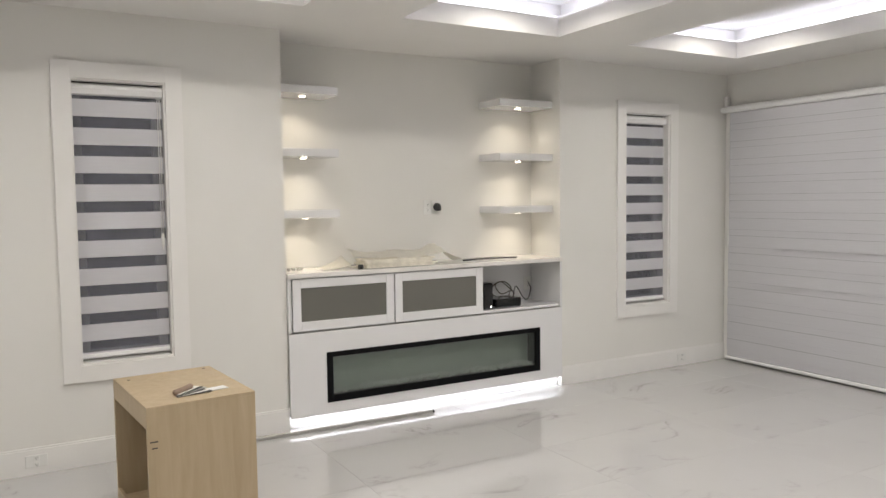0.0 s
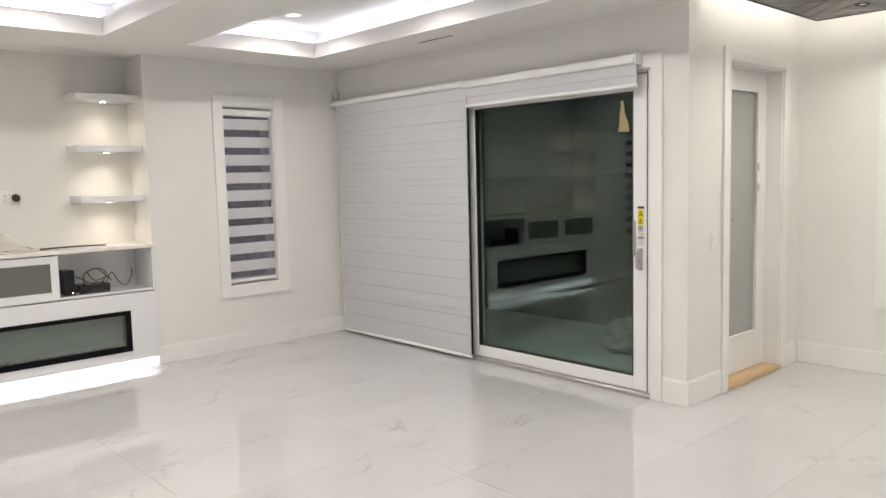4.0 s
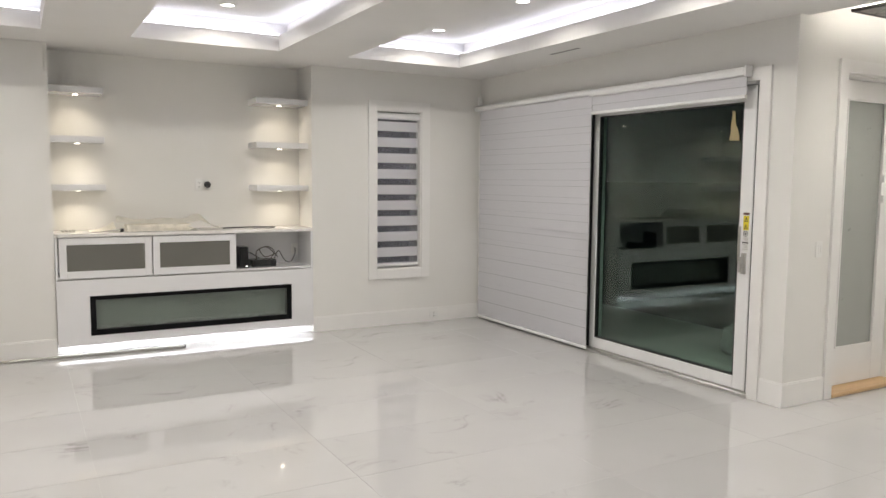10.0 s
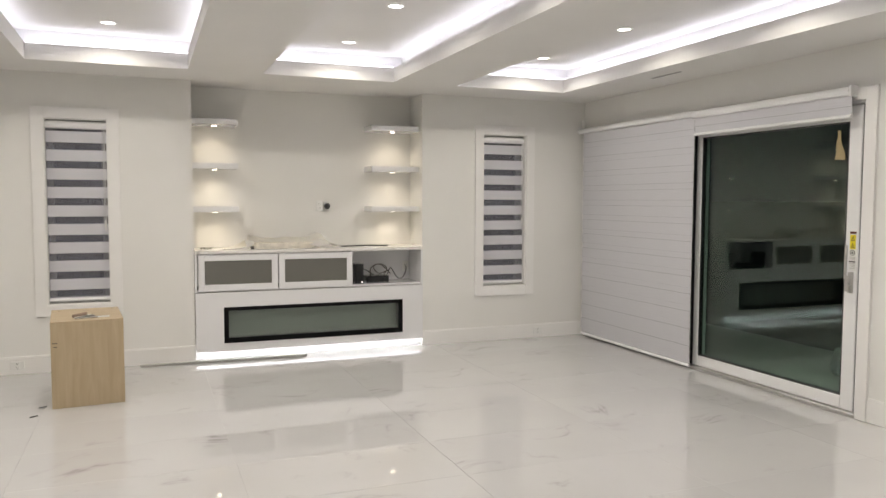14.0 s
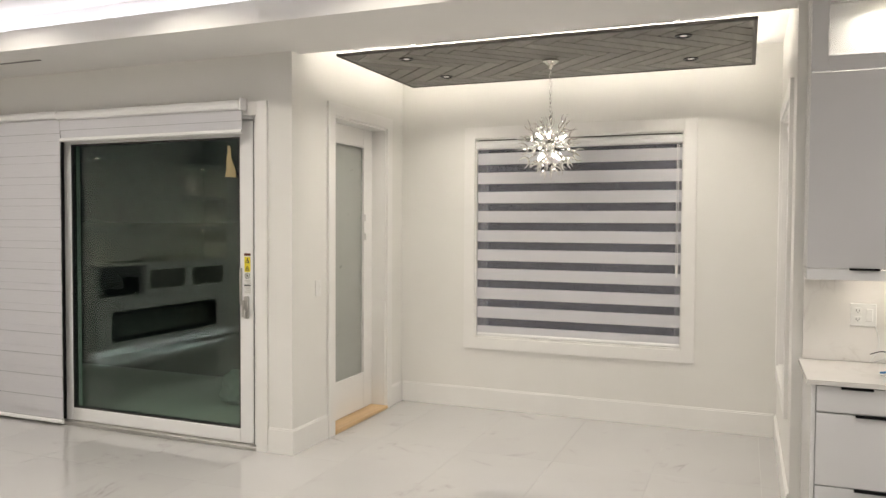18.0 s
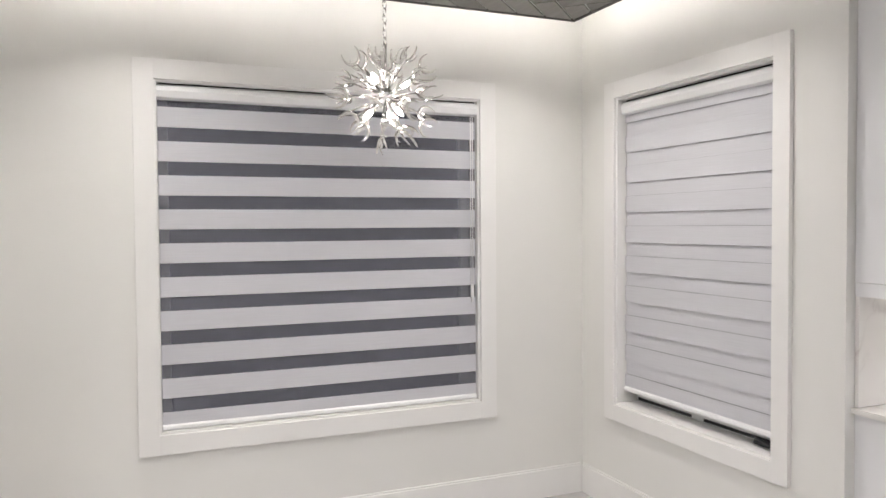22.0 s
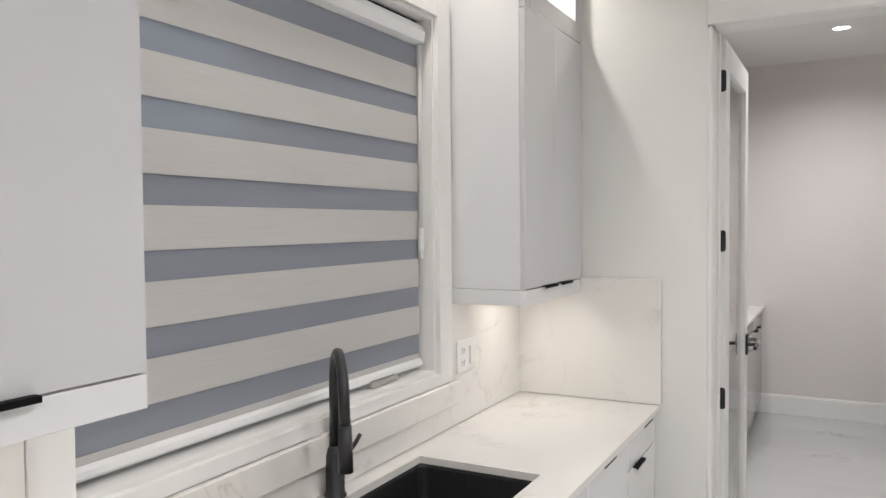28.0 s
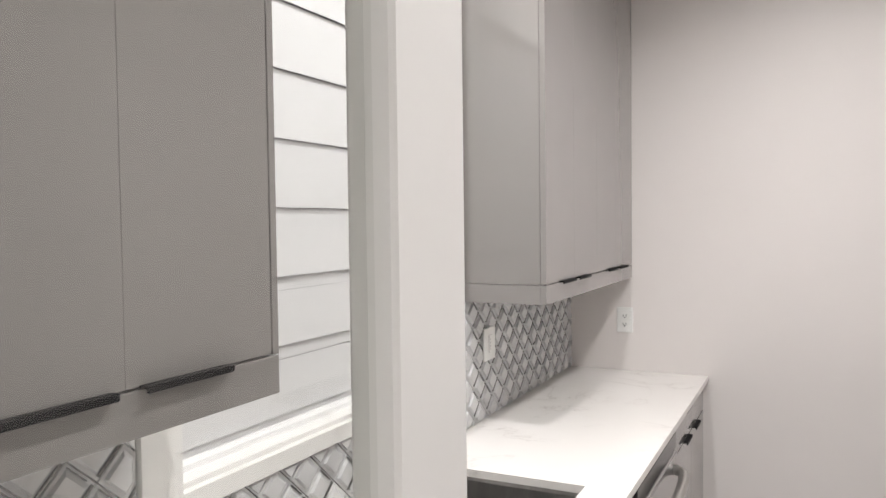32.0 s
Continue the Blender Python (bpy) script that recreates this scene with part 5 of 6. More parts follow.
def slab_with_hole(bm, x0, x1, y0, y1, z0, z1, hx0, hx1, hy0, hy1):
    """One slab, the hole cut through, with shared edges so that no seam shows."""
    o = [(x0, y0), (x1, y0), (x1, y1), (x0, y1)]
    i = [(hx0, hy0), (hx1, hy0), (hx1, hy1), (hx0, hy1)]
    vs = {(n, z): [bm.verts.new((a, b, z)) for a, b in ring] for n, ring in (("o", o), ("i", i)) for z in (z0, z1)}
    for z in (z0, z1):
        for k in range(4):
            bm.faces.new((vs["o", z][k], vs["o", z][(k + 1) % 4], vs["i", z][(k + 1) % 4], vs["i", z][k]))
    for n in ("o", "i"):
        for k in range(4):
            bm.faces.new((vs[n, z0][k], vs[n, z0][(k + 1) % 4], vs[n, z1][(k + 1) % 4], vs[n, z1][k]))
    bmesh.ops.recalc_face_normals(bm, faces=bm.faces)


slab_with_hole(bm, x0, x1, y0, y1, z0, z1, SX0, SX1, SY0, SY1)
part("slab", bm, QUARTZ, ct)


def sink_bowl(name, label, x0, x1, y0, y1, ztop, depth, mat, drain_mat, divider=None):
    s = thing(name, ((x0 + x1) / 2, (y0 + y1) / 2, ztop - depth), label, "sink")
    bm = bmesh.new()
    def ring(inset, z, n=6, r=0.03):
        pts = []
        for cx, cy, a0 in ((x1 - inset - r, y1 - inset - r, 0), (x0 + inset + r, y1 - inset - r, 90), (x0 + inset + r, y0 + inset + r, 180), (x1 - inset - r, y0 + inset + r, 270)):
            for k in range(n):
                a = radians(a0 + 90 * k / (n - 1))
                pts.append(bm.verts.new((cx + r * math.cos(a), cy + r * math.sin(a), z)))
        return pts
    rows = [ring(-0.012, ztop - 0.0225), ring(-0.004, ztop - 0.0225), ring(0.0, ztop - 0.032), ring(0.008, ztop - depth + 0.025), ring(0.03, ztop - depth)]
    for p, q in zip(rows, rows[1:]):
        for k in range(len(p)):
            bm.faces.new((p[k], p[(k + 1) % len(p)], q[(k + 1) % len(p)], q[k]))
    bm.faces.new(rows[-1])
    part("bowl", bm, mat, s, smooth=False)
    disc("drain", ((x0 + x1) / 2, (y0 + y1) / 2, ztop - depth + 0.003), 0.045, 0.004, drain_mat, s)
    if divider:
        box("divider", (x0 + 0.01, divider - 0.012, ztop - depth), (x1 - 0.01, divider + 0.012, ztop - 0.09), mat, s, 0.006)
    return s


sink_bowl("kitchen_sink", "black undermount kitchen sink set in quartz", SX0, SX1, SY0, SY1, 0.914, 0.24, plain("black_granite", (0.016, 0.016, 0.017), 0.5, var=0.3, scale=80, bump=0.1), BLACK)


def faucet(name, label, x, y, z, h, reach, mat, head_mat, way=(-1.0, 0.0)):
    f = thing(name, (x, y, z), label, "faucet")
    lathe("base", [(0.03, 0.0), (0.03, 0.006), (0.025, 0.01), (0.025, 0.11), (0.019, 0.13), (0.014, 0.135)], (x, y, z), mat, f, 20)
    r = reach / 2
    pts = [(x, y, z + 0.12), (x, y, z + h - r)]
    for k in range(1, 13):
        a = math.pi * k / 12
        q = r - r * math.cos(a)
        pts.append((x + way[0] * q, y + way[1] * q, z + h - r + r * math.sin(a)))
    tip = lambda e, dz: (x + way[0] * (reach + e), y + way[1] * (reach + e), z + h - r + dz)
    pts.append(tip(0.004, -0.045))
    tube("spout", pts, 0.0135, mat, f, 12)
    tube("spray_head", [tip(0.004, -0.03), tip(0.01, -0.14)], 0.0175, head_mat, f, 14, [0.9, 1.05])
    tube("side_lever", [(x, y - 0.02, z + 0.085), (x, y - 0.045, z + 0.088), (x - 0.015, y - 0.075, z + 0.125), (x - 0.02, y - 0.09, z + 0.145)], 0.006, mat, f, 8)
    disc("lever_hub", (x, y - 0.032, z + 0.085), 0.016, 0.02, mat, f, "y", 16)
    return f


faucet("kitchen_faucet", "matte black gooseneck kitchen faucet with a pull-down head", -0.09, -8.755, 0.914, 0.398, 0.235, BLACK, BLACK, (-0.67, 0.742))
lathe_soap = thing("soap_bar", (-0.13, -8.4, 0.914), "small cream soap bar on the worktop", "soap")
bm = bmesh.new()
bmesh.ops.create_uvsphere(bm, u_segments=14, v_segments=8, radius=1, matrix=Matrix.Translation((-0.13, -8.4, 0.927)) @ Matrix.Rotation(0.4, 4, "Z") @ Matrix.Diagonal((0.028, 0.045, 0.013, 1)))
part("bar", bm, plain("soap", (0.7, 0.68, 0.55), 0.4, bump=0.02), lathe_soap, smooth=True)

bs = thing("backsplash", (-0.05, -8.7, 0.914), "white veined quartz backsplash slabs", "backsplash")
box("slab", (-0.058, -7.926, 0.916), (-0.041, -7.292, 1.352), QUARTZ, bs, 0.001)
box("low_slab", (-0.0575, -9.492, 0.916), (-0.041, -7.9265, 0.995), QUARTZ, bs, 0.0005)
box("sill_slab", (-0.078, -9.512, 0.997), (-0.0585, -7.928, 1.079), QUARTZ, bs, 0.002)
box("slab", (-0.058, Y1 + 0.02, 0.916), (-0.041, -9.493, 1.352), QUARTZ, bs, 0.001)
box("end_slab", (-0.648, Y1, 0.916), (-0.041, Y1 + 0.018, 1.41), QUARTZ, bs, 0.002)
outlet(Face("x", -0.058, 1), -7.57, 1.158, "white outlet and switch plate on the quartz backsplash", "pair", w=0.118, h=0.118)
outlet(Face("x", -0.058, 1), -9.602, 1.155, "white switch plate on the quartz backsplash", "pair", w=0.15, h=0.118)


def wall_cabinet(y0, y1, zb, rail_h, mat, label, group, front=-0.325, back=-0.042, ztop=2.77, glass=None, doors=2, hl=HL, inset=0.0, slit=0.0005, front_mat=None):
    """y0 > y1; light rail below, doors above it, a lit glazed row on top."""
    c = thing("wall_cabinet", ((front + back) / 2, (y0 + y1) / 2, zb), label, "cabinet", group)
    zd = zb + rail_h
    gz = glass or ztop
    fx = front + 0.02
    for nm, lo, hi in (("side_panel", (fx, y0 - 0.018, zd), (back, y0, ztop)), ("side_panel", (fx, y1, zd), (back, y1 + 0.018, ztop)),
                       ("bottom_panel", (fx, y1 + 0.018, zd), (back, y0 - 0.018, zd + 0.018)), ("top_panel", (fx, y1 + 0.018, ztop - 0.018), (back, y0 - 0.018, ztop)),
                       ("back_panel", (back - 0.012, y1 + 0.018, zd + 0.018), (back, y0 - 0.018, ztop - 0.018)), ("shelf", (front + 0.03, y1 + 0.018, gz - 0.032), (back - 0.012, y0 - 0.018, gz - 0.02))):
        box(nm, lo, hi, mat, c, 0.001)
    boxes("light_rail", [((front, y1, zb), (front + 0.019, y0, zd - 0.002)), ((front + 0.019, y0 - 0.018, zb), (back, y0, zd - 0.002)), ((front + 0.019, y1, zb), (back, y1 + 0.018, zd - 0.002))], mat, c, 0.001)
    if inset:
        boxes("side_stile", [((front, y1, zd), (fx, y1 + inset - 0.003, ztop)), ((front, y0 - inset + 0.003, zd), (fx, y0, ztop))], mat, c, 0.001)
    w = (y0 - y1 - 2 * inset) / doors
    for k in range(doors):
        a, b = y0 - inset - k * w, y0 - inset - (k + 1) * w
        f = box("door", (front, b + slit, zd + 0.002), (front + 0.019, a - slit, gz - 0.004), front_mat or mat, c, 0.0006)
        edge_pull(f, front, b + hl / 2 + 0.021 if k % 2 == 0 else a - hl / 2 - 0.021, zd + 0.003, hl)
    if glass:
        a, b, r = y0, y1, 0.075
        d = boxes("glazed_door", [((front, b + 0.0015, gz), (front + 0.019, b + r, ztop)), ((front, a - r, gz), (front + 0.019, a - 0.0015, ztop)),
                                  ((front, b + r, gz), (front + 0.019, a - r, gz + r)), ((front, b + r, ztop - r), (front + 0.019, a - r, ztop))], front_mat or mat, c, 0.0015)
        g = box("pane", (front + 0.008, b + r, gz + r), (front + 0.012, a - r, ztop - r), DOORGLASS, d, 0)
        g.visible_shadow = False
        disc("inner_light", ((front + back) / 2, (a + b) / 2, ztop - 0.021), 0.03, 0.006, LIT_PUCK, c)
        area("cabinet_lamp", ((front + back) / 2, (a + b) / 2, ztop - 0.03), 2.0, LED_SOFT, 0.05, spread=150)
    return c


wall_cabinet(-7.287, -7.955, 1.35, 0.055, LACQUER, "glossy pale wall cabinet with a lit glass top row", "kitchen wall cabinets", glass=2.36, front_mat=LACQUER_FRONT)
wall_cabinet(-9.525, Y1, 1.35, 0.055, LACQUER, "glossy pale wall cabinet with a lit glass top row", "kitchen wall cabinets", glass=2.36, front_mat=LACQUER_FRONT)
vb = thing("valance", (-0.32, -8.74, 2.52), "white valance board bridging the wall cabinets", "valance")
box("board", (-0.325, -9.524, 2.515), (-0.306, -7.956, 2.77), LACQUER, vb, 0.0015)
box("lid", (-0.306, -9.524, 2.752), (-0.042, -7.956, 2.77), LACQUER, vb, 0)
disc("puck", (-0.17, -8.35, 2.749), 0.032, 0.006, LIT_PUCK, vb)
disc("puck", (-0.17, -9.15, 2.749), 0.032, 0.006, LIT_PUCK, vb)
area("valance_lamp", (-0.17, -8.35, 2.74), VALANCE, LED_SOFT, 0.06, spread=140)
area("valance_lamp", (-0.17, -9.15, 2.74), VALANCE, LED_SOFT, 0.06, spread=140)
fl = thing("cabinet_filler", (-0.2, -8.7, 2.77), "white filler strip between cabinets and ceiling", "filler")
box("strip", (-0.322, Y1, 2.771), (-0.042, -7.287, TOP), LACQUER, fl, 0)
for y, n in ((-7.62, 1), (-9.84, 1)):
    p = thing("under_cabinet_light", (-0.19, y, 1.398), "round warm light under the wall cabinet", "cabinet light", "under cabinet lights")
    disc("ring", (-0.19, y, 1.402), 0.036, 0.006, METAL, p)
    disc("lens", (-0.19, y, 1.3975), 0.028, 0.003, LIT_PUCK, p)
    area("under_cabinet_lamp", (-0.25, y, 1.385), UNDER, LED_SOFT, 0.09, spread=165)

# strip light leads left on the worktop
BLUE = plain("blue_tape", (0.09, 0.3, 0.58), 0.4, var=0.1, bump=0.0)
WHITEWIRE = plain("white_wire", (0.7, 0.7, 0.68), 0.4, var=0.05, bump=0.0)
CLEARTAPE = plain("silver_tape", (0.55, 0.56, 0.58), 0.3, var=0.1, bump=0.0)


def ribbon(name, label, pts, w, mat, group="light tape"):
    bm = bmesh.new()
    line = smooth_path(pts, 8)
    prev = None
    for i, p in enumerate(line):
        d = (line[min(i + 1, len(line) - 1)] - line[max(i - 1, 0)]).normalized()
        up = Vector((0.25 * math.sin(i * 0.35), 0.2 * math.cos(i * 0.3), 1)).normalized()
        row = [bm.verts.new(p - up * w / 2 + Vector((0, 0, w / 2))), bm.verts.new(p + up * w / 2 + Vector((0, 0, w / 2)))]
        if prev:
            bm.faces.new((prev[0], row[0], row[1], prev[1]))
        prev = row
    bmesh.ops.solidify(bm, geom=bm.faces[:], thickness=0.0012)
    return tagged(linked(name, bm, mat), label, "light tape", group)


Z = 0.915
ribbon("light_tape", "coiled blue backed light tape on the worktop", [(-0.2, -7.78, Z), (-0.12, -7.87, Z + 0.012), (-0.18, -7.97, Z + 0.018), (-0.27, -7.94, Z + 0.012), (-0.29, -7.82, Z), (-0.22, -7.76, Z), (-0.15, -7.84, Z + 0.01), (-0.19, -7.97, Z + 0.024)], 0.009, BLUE)
ribbon("light_tape", "coiled blue backed light tape on the worktop", [(-0.36, -7.62, Z), (-0.42, -7.7, Z + 0.02), (-0.36, -7.82, Z + 0.035), (-0.29, -7.75, Z + 0.012), (-0.34, -7.64, Z), (-0.42, -7.6, Z + 0.01), (-0.46, -7.7, Z + 0.03)], 0.009, BLUE)
ribbon("light_tape", "loose silver light tape on the worktop", [(-0.22, -7.84, Z), (-0.28, -7.93, Z + 0.02), (-0.36, -7.9, Z + 0.035), (-0.41, -7.86, Z + 0.015), (-0.45, -7.82, Z), (-0.48, -7.7, Z), (-0.46, -7.62, Z)], 0.011, CLEARTAPE)
ribbon("light_tape", "loose silver light tape on the worktop", [(-0.14, -7.72, Z), (-0.26, -7.72, Z + 0.008), (-0.33, -7.8, Z + 0.014), (-0.26, -7.9, Z + 0.01), (-0.18, -7.88, Z), (-0.16, -7.76, Z)], 0.01, WHITEWIRE)
for k, (pts, mat, r) in enumerate((
        ([(-0.07, -7.625, 1.1), (-0.075, -7.64, 1.02), (-0.08, -7.62, 0.95), (-0.1, -7.6, Z + 0.006), (-0.16, -7.68, Z + 0.05), (-0.12, -7.76, Z + 0.06), (-0.2, -7.8, Z + 0.006)], WHITEWIRE, 0.0025),
        ([(-0.1, -7.6, Z + 0.05), (-0.13, -7.66, Z + 0.07), (-0.2, -7.72, Z + 0.03), (-0.24, -7.7, Z + 0.004)], DARKPLASTIC, 0.003),
        ([(-0.24, -7.7, Z + 0.003), (-0.34, -7.66, Z + 0.003), (-0.42, -7.6, Z + 0.003), (-0.46, -7.66, Z + 0.004), (-0.4, -7.74, Z + 0.003), (-0.3, -7.7, Z + 0.003)], WHITEWIRE, 0.0025),
        ([(-0.16, -7.9, Z + 0.004), (-0.24, -7.86, Z + 0.006), (-0.3, -7.9, Z + 0.004), (-0.24, -7.97, Z + 0.004), (-0.18, -7.93, Z + 0.004)], plain("red_wire", (0.3, 0.05, 0.06), 0.4, bump=0.0), 0.003))):
    bm = bmesh.new()
    add_tube(bm, smooth_path(pts, 8), r, 6)
    tagged(linked("wire", bm, mat, smooth=True), "thin loose wire tangled on the worktop", "wire", "loose wires")
bm = bmesh.new()
add_box(bm, (-0.445, -7.66, Z), (-0.425, -7.64, Z + 0.008), 0.002)
tagged(linked("wire_connector", bm, DARKPLASTIC), "small black wire connector on the worktop", "connector")

# ---- pantry doorway ----
door = new("door_3")
door.location = (-1.21, -10.22, 0.0)
tagged(door, kind="structure")
box("side_board", *END.box(-1.675, -1.59, -0.003, 0.0, 0.0, 2.465), TRIM, door, 0.002)
box("head_board", *END.box(-1.59, -0.815, -0.012, 0.0, 2.37, 2.465), TRIM, door, 0.003)
boxes("jamb", [END.box(-1.59, -1.572, -0.004, 0.144, 0.0, 2.385), END.box(-0.835, -0.815, -0.006, 0.144, 0.0, 2.369), END.box(-1.572, -0.835, 0.0, 0.144, 2.367, 2.385)], TRIM, door, 0.006)
boxes("stop", [END.box(-0.845, -0.835, 0.118, 0.138, 0.0, 2.367), END.box(-1.572, -1.562, 0.03, 0.095, 0.0, 2.367)], TRIM, door, 0.002)
inner = Face("y", -10.29, 1)
casing(door, inner, -1.59, -0.815, 0.0, 2.385, 0.085, sill=False, proud=0.018)
leaf = thing("pantry_door", (-0.848, -10.36, 0.01), "white glazed pantry door standing open on black hinges", "door")
LF = Face("x", -0.856, 1)
lf = glazed_panel(leaf, "stile_frame", LF, -11.132, -10.352, 0.012, 2.362, 0.0, 0.04, 0.111, 0.113, 0.24, 0.115, DOORGLASS, TRIM)
for z in (0.27, 0.918, 1.555, 2.195):
    bm = bmesh.new()
    add_tube(bm, [(-0.818, -10.326, z - 0.044), (-0.818, -10.326, z + 0.044)], 0.0075, 12)
    h = part("hinge", bm, BLACK, leaf, "black butt hinge")
    bm = bmesh.new()
    n, r, x0, x1 = 6, 0.011, -0.856, -0.824
    rim = [(x1, z - 0.043), (x1, z + 0.043)]
    rim += [(x0 + r - r * math.sin(radians(90 * k / n)), z + 0.043 - r + r * math.cos(radians(90 * k / n))) for k in range(n + 1)]
    rim += [(x0 + r - r * math.cos(radians(90 * k / n)), z - 0.043 + r - r * math.sin(radians(90 * k / n))) for k in range(n + 1)]
    front = [bm.verts.new((q, -10.3485, w)) for q, w in rim]
    back = [bm.verts.new((q, -10.3522, w)) for q, w in rim]
    bm.faces.new(front)
    bm.faces.new(back[::-1])
    for k in range(len(rim)):
        bm.faces.new((front[k], front[(k + 1) % len(rim)], back[(k + 1) % len(rim)], back[k]))
    add_box(bm, (-0.826, -10.352, z - 0.043), (-0.82, -10.323, z - 0.025))
    add_box(bm, (-0.826, -10.352, z - 0.008), (-0.82, -10.323, z + 0.01))
    add_box(bm, (-0.826, -10.352, z + 0.028), (-0.82, -10.323, z + 0.043))
    add_box(bm, (-0.819, -10.33, z - 0.043), (-0.8155, -10.272, z + 0.043))
    part("hinge_plate", bm, BLACK, h)
for s, x in ((-1, -0.856), (1, -0.816)):
    bm = bmesh.new()
    add_box(bm, (x, -11.105, 0.985), (x + s * 0.01, -11.05, 1.085), 0.002)
    add_tube(bm, [(x, -11.078, 1.035), (x + s * 0.055, -11.078, 1.035)], 0.009, 10)
    add_box(bm, (x + s * 0.045, -11.085, 1.026), (x + s * 0.06, -10.953, 1.044), 0.004)
    part("lever_handle", bm, BLACK, leaf, "black lever handle")

# ---- pantry ----
PF, PBK = -0.66, -0.044
GL = "grey lacquered pantry base cabinet "
G2 = "pantry base cabinets"
base_cabinet(-10.31, -11.0, [(-10.31, -11.0, 0.105, 0.884, -10.7)], LACQUER_GREY, GL + "with one door", G2, PF, PBK)
base_cabinet(-11.0, -11.66, [(-11.0, -11.33, 0.105, 0.884, -11.24), (-11.33, -11.66, 0.105, 0.884, -11.42)], LACQUER_GREY, GL + "with two doors", G2, PF, PBK)
base_cabinet(-11.66, -12.57, [(-11.66, -12.115, 0.105, 0.884, -12.02), (-12.115, -12.57, 0.105, 0.884, -12.21)], LACQUER_GREY, GL + "under the sink", G2, PF, PBK, top=0.66)
base_cabinet(-12.57, -12.66, [(-12.57, -12.655, 0.105, 0.884, None)], LACQUER_GREY, GL + "filler beside the dishwasher", G2, PF, PBK)
base_cabinet(-13.32, -14.098, [(-13.32, -13.73, 0.768, 0.884, -13.6), (-13.73, -14.098, 0.768, 0.884, None), (-13.32, -13.73, 0.105, 0.761, -13.6), (-13.73, -14.098, 0.105, 0.761, -13.84)], LACQUER_GREY, GL + "with drawers over doors", G2, PF, PBK)
dw = thing("dishwasher", (-0.31, -12.99, 0.0), "grey dishwasher with a curved bar handle", "dishwasher")
box("body", (PF + 0.03, -13.317, 0.1), (PBK, -12.663, 0.872), DARKPLASTIC, dw, 0.002)
bm = bmesh.new()
add_box(bm, (PF - 0.012, -13.314, 0.115), (PF + 0.03, -12.666, 0.8), 0.006, 2)
part("door_panel", bm, LACQUER_GREY, dw)
box("control_strip", (PF - 0.008, -13.314, 0.806), (PF + 0.03, -12.666, 0.868), BLACKGLOSS, dw, 0.004)
tube("bar_handle", smooth_path([(PF - 0.012, -13.25, 0.75), (PF - 0.05, -13.21, 0.742), (PF - 0.062, -12.99, 0.735), (PF - 0.05, -12.77, 0.742), (PF - 0.012, -12.73, 0.75)]), 0.018, METAL, dw, 10)
box("toe_kick", (PF + 0.06, -13.317, 0.0), (PF + 0.075, -12.663, 0.1), BLACK, dw, 0)
PX_0, PX_1, PS0, PS1 = -0.565, -0.165, -12.51, -11.78
ct = thing("countertop", (-0.32, -12.2, 0.874), "white quartz pantry worktop with a sink cutout", "countertop")
bm = bmesh.new()
slab_with_hole(bm, -0.682, PBK, -14.098, -10.31, 0.892, 0.914, PX_0, PX_1, PS0, PS1)
part("slab", bm, QUARTZ, ct)
STEEL = plain("sink_steel", (0.3, 0.29, 0.28), 0.3, metal=0.85, var=0.1, scale=5, stretch=(8, 1, 1), bump=0.05)
sink_bowl("pantry_sink", "stainless steel double bowl pantry sink", PX_0, PX_1, PS0, PS1, 0.914, 0.23, STEEL, CHROME, divider=-12.15)
faucet("pantry_faucet", "polished chrome gooseneck pantry faucet", -0.085, -12.2, 0.914, 0.4, 0.19, CHROME, CHROME)
wall_cabinet(-10.38, -11.532, 1.349, 0.063, LACQUER_GREY, "grey lacquered pantry wall cabinet beside the window", "pantry wall cabinets", front=-0.345, back=-0.044, ztop=2.78, doors=4, hl=0.157, inset=0.018, slit=0.0002)
wall_cabinet(-12.858, -14.098, 1.349, 0.063, LACQUER_GREY, "grey lacquered pantry wall cabinet with four doors", "pantry wall cabinets", front=-0.345, back=-0.044, ztop=2.78, doors=4, hl=0.15, slit=0.0002)

# relief tiles behind the pantry worktop
SILVER = plain("tile_silver", (0.3, 0.3, 0.3), 0.25, metal=0.9, var=0.2, scale=30, bump=0.0)
TILEGREY = stone("relief_tile", (0.68, 0.68, 0.68), (0.45, 0.45, 0.45), (0.57, 0.57, 0.58), 6.0, 0.18, True)
tb = thing("tile_backsplash", (0.0, -12.2, 0.914), "grey diamond relief tile backsplash with silver lines", "backsplash")
ZONES = [(-11.504, -10.31, 0.914, 1.352), (-12.862, -11.504, 0.914, 1.078), (-14.098, -12.862, 0.914, 1.352)]
boxes("backing", [((-0.048, a, c), (-0.044, b, d)) for a, b, c, d in ZONES], SILVER, tb, 0)
TW, TH = 0.112, 0.104
tiles = {}
inlay = bmesh.new()
